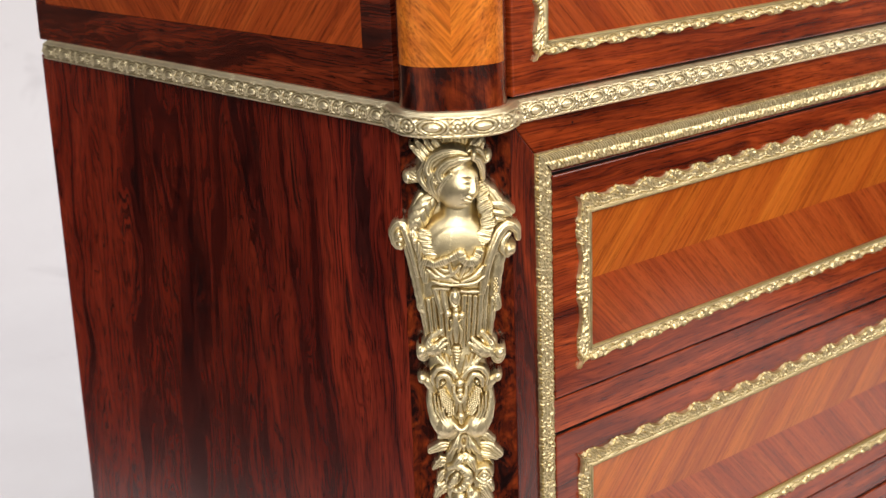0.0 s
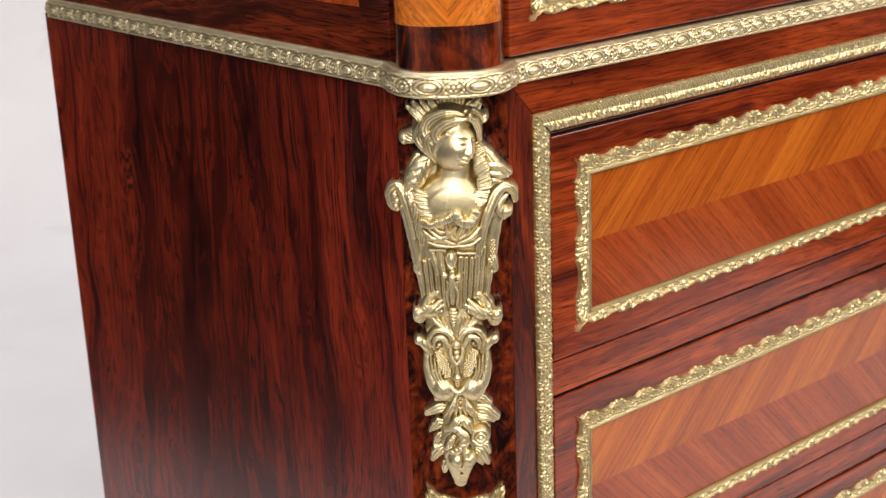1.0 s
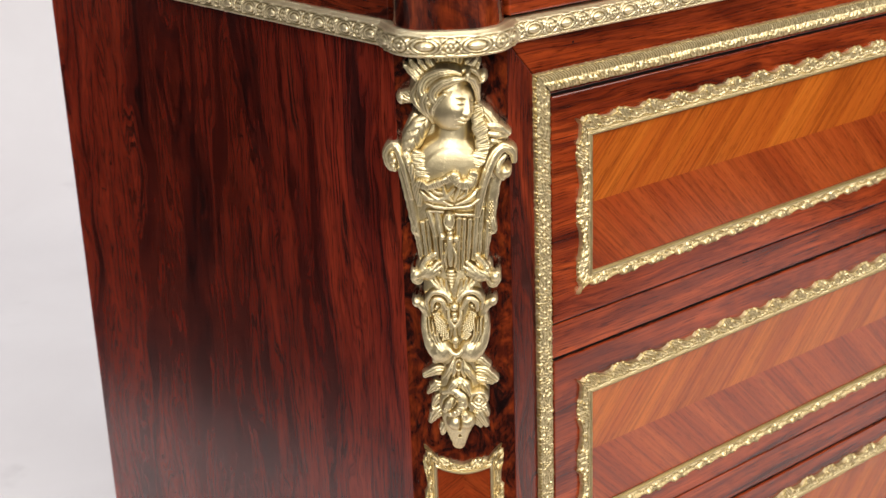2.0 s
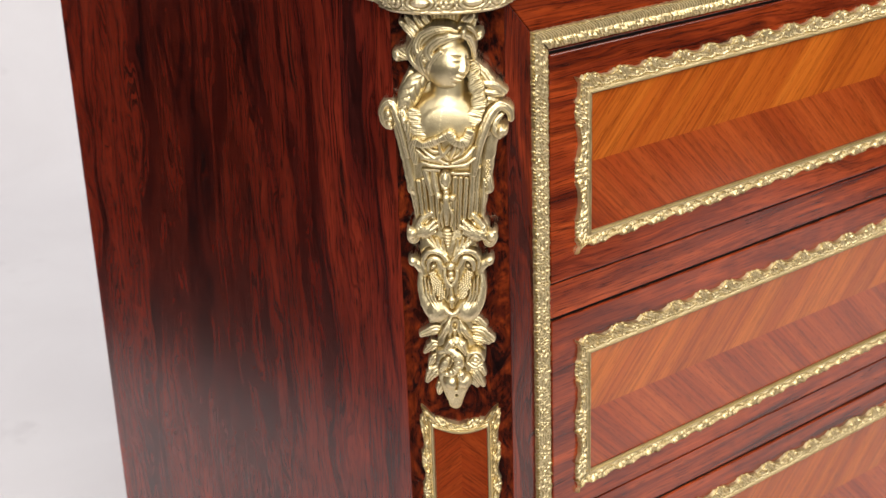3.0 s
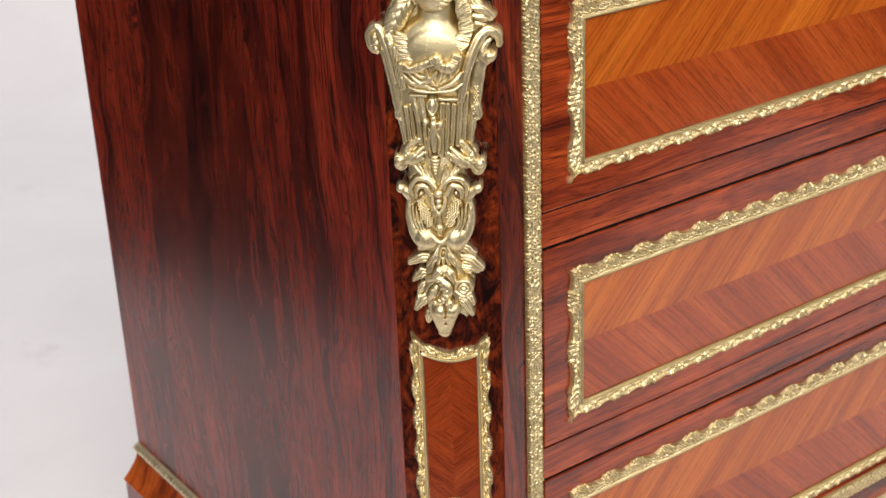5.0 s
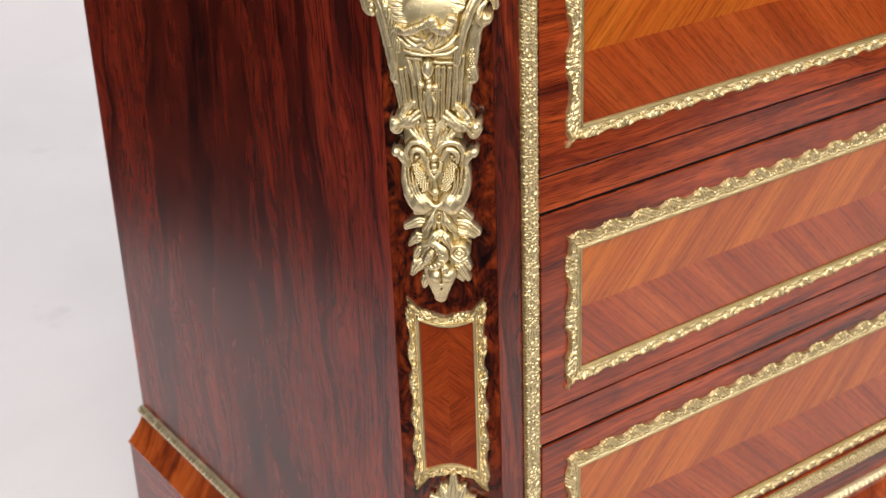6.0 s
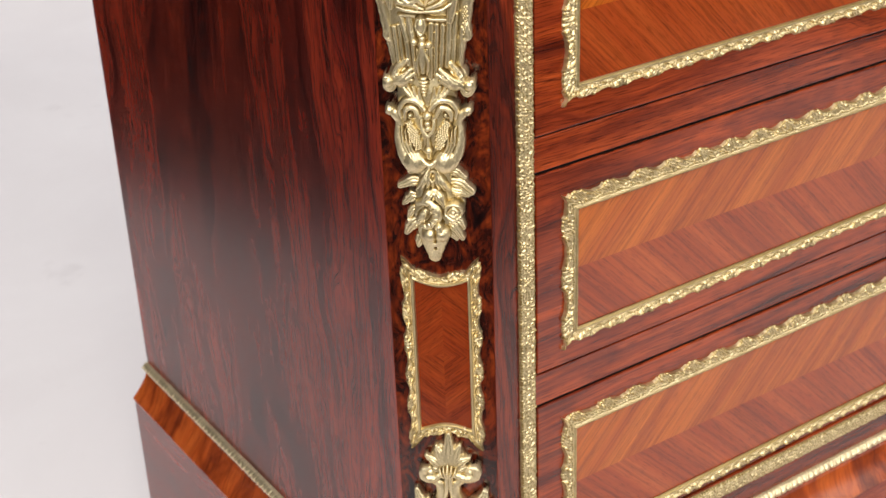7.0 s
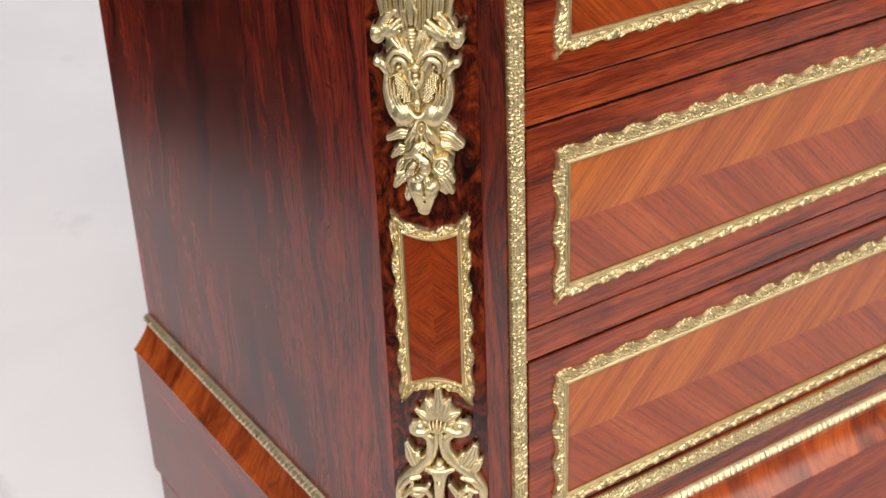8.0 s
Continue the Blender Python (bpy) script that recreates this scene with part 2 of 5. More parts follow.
def gilt(name, base, deep, rough, relief):
    """Gilded cast bronze: pale tops, darker yellow-brown hollows by curvature, fine casting grain."""
    m, nodes, links, p = material(name)
    tc = nodes.new("ShaderNodeTexCoord")
    n1 = noise_node(nodes, links, tc.outputs["Object"], 90, 3, 0.6)
    n2 = noise_node(nodes, links, tc.outputs["Object"], 1500, 2, 0.5)
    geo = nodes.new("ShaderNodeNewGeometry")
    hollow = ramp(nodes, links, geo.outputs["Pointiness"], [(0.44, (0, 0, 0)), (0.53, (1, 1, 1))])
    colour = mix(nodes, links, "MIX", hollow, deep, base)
    tone = ramp(nodes, links, n1, [(0.3, (0.90, 0.88, 0.84)), (0.7, (1.04, 1.03, 1.02))])
    links.new(mix(nodes, links, "MULTIPLY", 1.0, colour, tone), p.inputs["Base Color"])
    p.inputs["Metallic"].default_value = 1.0
    r = nodes.new("ShaderNodeMapRange")
    r.inputs["To Min"].default_value, r.inputs["To Max"].default_value = rough - 0.06, rough + 0.10
    links.new(n1, r.inputs["Value"])
    links.new(r.outputs[0], p.inputs["Roughness"])
    bump = nodes.new("ShaderNodeBump")
    bump.inputs["Strength"].default_value, bump.inputs["Distance"].default_value = 0.5, 0.0003
    links.new(n2, bump.inputs["Height"])
    n3 = noise_node(nodes, links, tc.outputs["Object"], 420, 3, 0.6, 0.6)
    bump2 = nodes.new("ShaderNodeBump")
    bump2.inputs["Strength"].default_value, bump2.inputs["Distance"].default_value = relief, 0.0012
    links.new(n3, bump2.inputs["Height"])
    links.new(bump.outputs[0], bump2.inputs["Normal"])
    links.new(bump2.outputs[0], p.inputs["Normal"])
    return m


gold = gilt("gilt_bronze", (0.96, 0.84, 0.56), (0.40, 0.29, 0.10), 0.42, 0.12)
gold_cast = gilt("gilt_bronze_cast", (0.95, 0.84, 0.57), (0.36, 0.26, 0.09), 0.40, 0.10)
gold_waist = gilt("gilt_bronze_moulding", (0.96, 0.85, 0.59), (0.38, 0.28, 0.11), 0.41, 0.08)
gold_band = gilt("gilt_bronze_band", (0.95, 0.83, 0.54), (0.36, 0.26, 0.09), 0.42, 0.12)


def plain(name, low, high, scale, rough, stain=None):
    m, nodes, links, p = material(name)
    tc = nodes.new("ShaderNodeTexCoord")
    f = noise_node(nodes, links, tc.outputs["Object"], scale, 5, 0.6, 0.4)
    colour = ramp(nodes, links, f, [(0.3, low), (0.7, high)])
    if stain:
        f2 = noise_node(nodes, links, tc.outputs["Object"], stain[0], 4, 0.6, 0.8)
        spots = ramp(nodes, links, f2, [(stain[1], (0, 0, 0)), (stain[1] + 0.12, (1, 1, 1))])
        colour = mix(nodes, links, "MIX", spots, colour, stain[2])
    links.new(colour, p.inputs["Base Color"])
    p.inputs["Roughness"].default_value = rough
    return m


# near-black that paints the shade inside drawer gaps and the pin hole
recess_shade = plain("shade_black", (0.004, 0.003, 0.003), (0.008, 0.006, 0.005), 60, 0.6)
paper = plain("white_paper", (0.715, 0.68, 0.695), (0.77, 0.74, 0.755), 2.6, 0.7, (5.0, 0.60, (0.64, 0.605, 0.62)))
dark_floor = plain("dark_studio_floor", (0.010, 0.009, 0.009), (0.020, 0.018, 0.017), 4, 0.8)
dark_wall = plain("grey_studio_wall", (0.10, 0.097, 0.095), (0.14, 0.135, 0.13), 2, 0.9)
dark_floor.node_tree.nodes["Principled BSDF"].inputs["Specular IOR Level"].default_value = 0.1
recess_shade.node_tree.nodes["Principled BSDF"].inputs["Specular IOR Level"].default_value = 0.05
ceiling_paint = plain("ceiling_paint", (0.80, 0.80, 0.80), (0.84, 0.84, 0.84), 2, 0.9)
light_wall = plain("pale_wall_paint", (0.72, 0.70, 0.67), (0.78, 0.76, 0.73), 2, 0.9)


# ---- mesh helpers ----
def link_mesh(name, mesh, mat, parent=None, label="", smooth=False):
    mesh.materials.append(mat)
    mesh.polygons.foreach_set("use_smooth", [smooth] * len(mesh.polygons))
    ob = new(name, mesh)
    ob.parent = parent
    return tagged(ob, label) if label else ob


def part(name, bm, mat, parent=None, label="", smooth=False):
    mesh = bpy.data.meshes.new(name)
    bm.normal_update()
    bm.to_mesh(mesh)
    bm.free()
    return link_mesh(name, mesh, mat, parent, label, smooth)


def block(x0, x1, y0, y1, z0, z1, bevel=0.0008):
    bm = bmesh.new()
    bmesh.ops.create_cube(bm, size=1)
    bmesh.ops.scale(bm, vec=(x1 - x0, y1 - y0, z1 - z0), verts=bm.verts)
    bmesh.ops.translate(bm, vec=((x0 + x1) / 2, (y0 + y1) / 2, (z0 + z1) / 2), verts=bm.verts)
    if bevel:
        bmesh.ops.bevel(bm, geom=bm.edges[:], offset=bevel, segments=2, affect="EDGES", profile=0.5)
    return bm


def prism(outline, low, high, axis, bevel=0.0):
    """A solid from a 2D outline, pushed from low to high along an axis ('y' or 'z')."""
    bm = bmesh.new()
    put = (lambda p, k: (p[0], k, p[1])) if axis == "y" else (lambda p, k: (p[0], p[1], k))
    a = [bm.verts.new(put(p, low)) for p in outline]
    b = [bm.verts.new(put(p, high)) for p in outline]
    bm.faces.new(a), bm.faces.new(b)
    for i in range(len(a)):
        j = (i + 1) % len(a)
        bm.faces.new((a[i], a[j], b[j], b[i]))
    bmesh.ops.recalc_face_normals(bm, faces=bm.faces)
    if bevel:
        bmesh.ops.bevel(bm, geom=bm.edges[:], offset=bevel, segments=2, affect="EDGES", profile=0.5)
    return bm


def sheet(name, points):
    """A mesh over a grid of points, an array of (rows, columns, 3)."""
    r, c = points.shape[:2]
    i = np.arange(r * c).reshape(r, c)
    quads = np.stack([i[:-1, :-1], i[1:, :-1], i[1:, 1:], i[:-1, 1:]], -1).reshape(-1, 4)
    return points.reshape(-1, 3), quads


def join_sheets(name, sheets):
    verts, quads, n = [], [], 0
    for v, q in sheets:
        verts.append(v), quads.append(q + n)
        n += len(v)
    v, q = np.concatenate(verts), np.concatenate(quads)
    mesh = bpy.data.meshes.new(name)
    mesh.vertices.add(len(v)), mesh.loops.add(q.size), mesh.polygons.add(len(q))
    mesh.vertices.foreach_set("co", v.astype(np.float32).ravel())
    mesh.loops.foreach_set("vertex_index", q.astype(np.int32).ravel())
    mesh.polygons.foreach_set("loop_start", np.arange(0, q.size, 4, dtype=np.int32))
    mesh.update(calc_edges=True)
    mesh.validate()
    return mesh


def ridge(d, width):
    return np.exp(-(d / width) ** 2)


def wobble(s, t, seed):
    """Smooth irregular relief from a few crossed waves, about -1 to 1."""
    rng = np.random.RandomState(seed)
    out = np.zeros(np.broadcast(s, t).shape)
    for _ in range(7):
        a, b, c = rng.uniform(500, 2600), rng.uniform(-2200, 2200), rng.uniform(0, 6.28)
        out += np.sin(a * s + b * t + c)
    return out / 3.2


# ---- plan of the cabinet ----
WIDTH, DEPTH = 0.80, 0.485
CANT_A, CANT_B = Vector((0.0, 0.042, 0)), Vector((0.047, 0.0, 0))
CANT_M = (CANT_A + CANT_B) / 2
CANT_U = (CANT_B - CANT_A).normalized()
CANT_N = Vector((CANT_U.y, -CANT_U.x, 0))
CANT_N = CANT_N if CANT_N.x < 0 else -CANT_N
Z_FLOOR, Z_COVE, Z_BASE, Z_WAIST, Z_UPPER, Z_TOP = 0.0, 0.1975, 0.2220, 0.7635, 0.7775, 1.29
DRAWERS = [(0.585, 0.729, 0.613, 0.699), (0.422, 0.563, 0.447, 0.531), (0.265, 0.399, 0.279, 0.370)]
FACE = -0.0006

cabinet = tagged(new("secretary_cabinet"), "polished rosewood and tulipwood secretary cabinet with gilt bronze mounts", "cabinet")


def mirrored(bm):
    for v in bm.verts:
        v.co.x = WIDTH - v.co.x
    bmesh.ops.reverse_faces(bm, faces=bm.faces)
    return bm


# ---- studio shell ----
# the paper sweep lies turned to the cabinet
PAPER_U, PAPER_V = (0.92, -0.39), (0.39, 0.92)
prof = [(-0.47, 0.0), (0.3, 0.0), (1.0, 0.0), (2.1, 0.0)]
prof += [(2.1 + 0.7 * math.sin(a), 0.7 - 0.7 * math.cos(a)) for a in np.linspace(0.1, math.pi / 2, 16)]
prof += [(2.8, 1.6), (2.8, 2.7)]
pts = np.array([[(u * PAPER_U[0] + v * PAPER_V[0], u * PAPER_U[1] + v * PAPER_V[1], z) for v, z in prof] for u in (-0.833, 0.0, 1.0, 2.0)])
sweep_mesh = join_sheets("paper_sweep", [sheet("s", pts[::-1])])
floor_paper = link_mesh("floor_paper", sweep_mesh, paper, None, "", True)
tagged(floor_paper, "matte white paper sweep with faint grey smudges", "backdrop", kind="structure")
# unseen shell, added: wall and ceiling paint sets what the gilt reflects
for nm, dims, mt, tint in (("floor", (-4, 4.7, -4, 4.7, -0.06, -0.004), dark_floor, "dark"), ("ceiling", (-4, 4.7, -4, 4.7, 3.0, 3.1), ceiling_paint, "white"),
                           ("wall_north", (-4, 4.7, 4.5, 4.6, 0, 3), dark_wall, "grey"), ("wall_south", (-4, 4.7, -3.6, -3.5, 0, 3), light_wall, "pale"),
                           ("wall_west", (-3.6, -3.5, -3.5, 4.5, 0, 3), light_wall, "pale"), ("wall_east", (4.5, 4.6, -3.5, 4.5, 0, 3), light_wall, "pale")):
    tagged(part(nm, block(*dims, bevel=0), mt), "plain " + tint + " matte unseen studio " + nm.split("_")[0], nm.split("_")[0], kind="structure")

# ---- lower case ----
# unseen solid block inside the case, added to stop light
part("case_light_block", block(0.019, WIDTH - 0.019, 0.05, DEPTH - 0.002, 0.05, Z_TOP - 0.02, 0), inner_wood, cabinet, "plain dark block inside the case, unseen, stopping light")
for flip in (False, True):
    side = block(0.0, 0.0185, 0.0422, DEPTH, Z_BASE + 0.001, Z_WAIST + 0.002, 0.0006)
    for vert in side.verts:
        # the back edge leans in a little towards the plinth
        if vert.co.y > 0.3:
            vert.co.y -= 0.0065 * (Z_WAIST - vert.co.z)
    corner = prism([(0.0, 0.042), (0.047, 0.0), (0.047, 0.03), (0.03, 0.042)], Z_BASE + 0.001, Z_WAIST + 0.002, "z")
    stile = prism([(0.0472, 0.2301), (0.0785, 0.2301), (0.0785, 0.7288), (0.0472, 0.7648)], 0.0, 0.02, "y", 0.0006)
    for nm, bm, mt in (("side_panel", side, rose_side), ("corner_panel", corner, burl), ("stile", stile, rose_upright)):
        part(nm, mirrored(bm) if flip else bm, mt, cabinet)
part("top_rail", prism([(0.0474, 0.7652), (0.0788, 0.7292), (WIDTH - 0.0788, 0.7292), (WIDTH - 0.0474, 0.7652)], 0.0, 0.02, "y", 0.0006), rose_rail, cabinet)
part("bottom_rail", block(0.0475, WIDTH - 0.0475, 0.0, 0.02, Z_BASE + 0.001, 0.2635), rose_rail, cabinet)
for z0, z1 in ((0.5632, 0.5848), (0.3992, 0.4218)):
    part("drawer_rail", block(0.079, WIDTH - 0.079, 0.0, 0.02, z0, z1, 0.0004), rose_rail, cabinet)

# ---- plinth: cove, apron and feet ----
def cove(lo, hi, out, side):
    """A hollow moulding seen in section, swept along the front or the side."""
    sec = [(0.0025, hi)] + [(0.0025 + (out - 0.0025) * q ** 1.35, hi - 0.0015 - (hi - lo - 0.003) * q) for q in np.linspace(0, 1, 16)] + [(out, lo), (-0.02, lo), (-0.02, hi)]
    bm = bmesh.new()
    ends = (0.0, WIDTH) if side == "front" else (0.0, DEPTH - 0.003)
    rings = []
    for k in ends:
        ring = []
        for o, z in sec:
            m = max(o, 0) + 0.0
            if side == "front":
                ring.append(bm.verts.new((k - m if k == 0 else k + m, -o, z)))
            else:
                ring.append(bm.verts.new((-o, k - m if k == 0 else k, z)))
        rings.append(ring)
    for i in range(len(sec)):
        j = (i + 1) % len(sec)
        bm.faces.new((rings[0][i], rings[0][j], rings[1][j], rings[1][i]))
    bm.faces.new(rings[0]), bm.faces.new(rings[1])
    bmesh.ops.recalc_face_normals(bm, faces=bm.faces)
    return bm


COVE_OUT = 0.0185
part("base_cove", cove(Z_COVE, Z_BASE, COVE_OUT, "front"), cove_front_wood, cabinet, "glossy orange hollow moulding")
part("base_cove", cove(Z_COVE, Z_BASE, COVE_OUT, "side"), cove_side_wood, cabinet, "glossy orange hollow moulding")
part("base_cove", mirrored(cove(Z_COVE, Z_BASE, COVE_OUT, "side")), cove_side_wood, cabinet, "glossy orange hollow moulding")
AP = COVE_OUT - 0.0015
part("apron", block(-AP, WIDTH + AP, -AP, 0.02, 0.061, Z_COVE - 0.0006), rose_apron, cabinet)
part("apron", block(-AP, 0.02, 0.0206, DEPTH - 0.002, 0.061, Z_COVE - 0.0006), rose_apron_side, cabinet)
part("apron", block(WIDTH - 0.02, WIDTH + AP, 0.0206, DEPTH - 0.004, 0.061, Z_COVE - 0.0006), rose_apron_side, cabinet)
for fx in (-AP + 0.001, WIDTH + AP - 0.081):
    for fy in (-AP + 0.001, DEPTH - 0.096):
        part("foot", block(fx, fx + 0.08, fy, fy + 0.085, 0.0, 0.0605, 0.003), rose_apron_side, cabinet)

# an old pin hole in the top rail: a flush black plug paints its shaded inside
bm = bmesh.new()
bmesh.ops.create_cone(bm, cap_ends=True, segments=14, radius1=0.0008, radius2=0.0008, depth=0.004, matrix=Matrix.Translation((0.098, 0.0019, 0.7567)) @ Matrix.Rotation(math.pi / 2, 4, "X"))
part("pin_hole", bm, recess_shade, cabinet, "small dark pin hole")

# ---- drawers ----
IX0, IX1 = 0.1115, WIDTH - 0.1115


def steps(length, fine, near, far_end=False):
    """Sample places along a member: fine over its near stretch, coarse beyond."""
    near = min(near, length)
    s = np.linspace(0, near, max(24, int(near / fine)))
    if length - near > 1e-6:
        s = np.concatenate([s, np.linspace(near, length, max(12, int((length - near) / 0.0016)))[1:]])
    return (length - s[::-1] if far_end else s)[:, None]


def dome(a, b, ra, rb):
    """A round boss, 1 at its middle and 0 at its rim."""
    return np.sqrt(np.clip(1 - (a / ra) ** 2 - (b / rb) ** 2, 0, 1))


def scroll_frame(name, origin, u, v, n, w, h, seed, width=0.0118, step=0.0004, rows=30, near=9.0, sides=(0.86, 1.1, 1.10, 1.06), dip=0.0, mitre=1.0, pitch=0.0255):
    """A cast frame round an opening w by h: moulded inner fillet, C-scrolls and leaf buds, scalloped outer edge.
    near: length of the finely cast stretch from the first corner; dip bows the top and bottom members in; mitre over 1 draws their corners out to tips."""
    o, u, v, n = (np.array(q) for q in (origin, u, v, n))
    sheets = []
    corners = [o, o + w * u, o + w * u + h * v, o + h * v]
    reach = ((near, False), (0.0, False), (near, True), (near, True))
    for k, (d, out, length) in enumerate(((u, -v, w), (v, u, h), (-u, v, w), (-v, -u, h))):
        a = corners[k]
        s = steps(length, step, *reach[k]) if near < 9 else steps(length, step, 9.0)
        t = np.linspace(0, 1, rows)[None, :] ** 0.9
        count = max(2, round(length / pitch))
        period = length / count
        ph = (s / period + 0.25 + 0.012 * np.sin(s * 170 + seed)) % 1.0
        pb = (ph - 0.68) / 0.32
        calm = ph < 0.68
        arc = np.where(calm, 1 - np.sin(np.clip(ph, 0, 0.68) / 0.68 * math.pi), 0.0)
        bud = 0.86 + 0.10 * np.sin(math.pi * np.clip(pb, 0, 1)) + 0.05 * np.abs(np.sin(3 * math.pi * np.clip(pb, 0, 1) + 0.4)) ** 0.7
        edge = np.where(calm, 0.78 + 0.22 * arc ** 1.3, bud)
        edge = edge + 0.02 * wobble(0.5 * s, 0 * s, seed + 3 + k)
        end = np.minimum(s, length - s)
        flat = k in (0, 2)
        spread = (1 / mitre if flat else mitre) if mitre > 1 else 1.0
        edge = np.maximum(edge, (0.87 * mitre / sides[k] if flat and mitre > 1 else 0.87 if mitre > 1 else 1.0) * np.exp(-(end / (0.0046 if mitre > 1 and flat else 0.0026)) ** 2))
        wide = width * sides[k] * edge
        off = t * wide
        fil = 0.0026
        q = np.clip((off - fil) / (wide - fil + 1e-9), 0, 1)
        mm = off - fil
        # fillet: flat rounded bar with a sunk line on its outer side
        bar = 0.0026 * np.clip(off / 0.0004, 0, 1) ** 0.5 * np.clip((fil - off) / 0.0007, 0.18, 1)
        ground = 0.0009
        # C-scroll: rim along the hollow edge, curled ends, little fluted shell inside
        c = np.clip(ph, 0, 0.68) / 0.68
        rim = 0.0024 * ridge((wide - off) - 0.0011, 0.0008)
        shell = 0.0007 * np.abs(np.cos(3.2 * math.pi * (c - 0.5) * (1.2 - 0.5 * q))) ** 0.7 * ridge(q - 0.36, 0.26) * np.sin(math.pi * c) ** 0.5
        scroll = np.where(calm, rim + shell, 0)
        # leaf bud: three lobes with veins
        fan = np.clip(pb, 0, 1) * 3.0 + 0.9 * (q - 0.3) * (np.clip(pb, 0, 1) - 0.5)
        lobe = np.abs(np.sin(math.pi * fan))
        leafy = np.where(calm, 0, (0.0018 * lobe ** 0.6 - 0.0007 * ridge(lobe - 1.0, 0.10)) * np.sin(math.pi * np.clip(q * 0.86 + 0.10, 0, 1)) ** 0.6)
        relief = ground + scroll + leafy
        # running tendril beside the fillet
        stem = 0.0014 + 0.0007 * np.sin(4 * math.pi * s / period + 1.0)
        relief = relief + 0.0012 * ridge(mm - stem, 0.0005) * (q < 0.7)
        for c0, q0, r0, hgt in ((0.03, 0.66, 0.0015, 0.0024), (0.64, 0.66, 0.0015, 0.0024), (0.34, 0.50, 0.0010, 0.0012), (0.22, 0.42, 0.0008, 0.0010), (0.46, 0.42, 0.0008, 0.0010), (0.84, 0.22, 0.0013, 0.0018), (0.75, 0.34, 0.0009, 0.0012), (0.93, 0.34, 0.0009, 0.0012)):
            relief = np.maximum(relief, ground + hgt * 1.5 * dome((((ph - c0 + 0.5) % 1.0) - 0.5) * period, (q - q0) * (wide - fil), r0, r0))
        relief = relief + 0.00034 * wobble(s, off, seed + 11 + k) + 0.00026 * wobble(1.6 * s, 1.6 * off, seed + 31 + k)
        relief = 0.92 * relief * np.clip((1 - q) / 0.08, 0, 1) ** 0.5
        height = np.where(off < fil, bar, relief)
        height[:, 0], height[:, -1] = -0.0006, -0.0006
        along = -spread * off + s / length * (length + 2 * spread * off)
        p = a + along[..., None] * d + off[..., None] * out + height[..., None] * n
        if dip and k in (0, 2):
            bow = dip * np.sin(math.pi * s / length) ** 1.1 * np.ones_like(t)
            p = p - bow[..., None] * out
        sheets.append(sheet(name, p if np.dot(np.cross(d, out), n) < 0 else p[::-1]))
    return join_sheets(name, sheets)


for i, (z0, z1, i0, i1) in enumerate(DRAWERS):
    drawer = part("drawer", block(0.0800, WIDTH - 0.08, FACE, 0.03, z0 + 0.0013, z1 - (0.0016 if i == 0 else 0.0020), 0.0007), rose_drawer, cabinet, "rosewood drawer front with tulipwood chevron panel")
    # black strips fill the drawer gaps, painted in place of their shadow
    part("seam_shade", block(0.0802, WIDTH - 0.0802, 0.0010, 0.02, z1 - (0.0022 if i == 0 else 0.0028), z1 + 0.0001, 0), recess_shade, drawer, "black strip painting the shade of the gap along the drawer's upper edge")
    part("seam_shade", block(0.0802, WIDTH - 0.0802, 0.0010, 0.02, z0 - 0.0001, z0 + 0.0018, 0), recess_shade, drawer, "thin black strip painting the shade of the gap along the drawer's lower edge")
    mid = (i0 + i1) / 2 + 0.001
    part("veneer", block(IX0 + 0.0006, IX1 - 0.0006, FACE - 0.0004, FACE + 0.004, mid, i1 - 0.0006, 0), tulip_up, drawer, "tulipwood veneer with slanting grain, bright sheen in its colour")
    part("veneer", block(IX0 + 0.0006, IX1 - 0.0006, FACE - 0.0004, FACE + 0.004, i0 + 0.0007, mid, 0), tulip_down, drawer, "reddish tulipwood veneer with slanting grain, dull sheen in its colour")
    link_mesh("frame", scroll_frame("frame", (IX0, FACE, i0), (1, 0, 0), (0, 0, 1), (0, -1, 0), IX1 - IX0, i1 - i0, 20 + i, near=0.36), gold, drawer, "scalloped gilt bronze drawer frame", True)

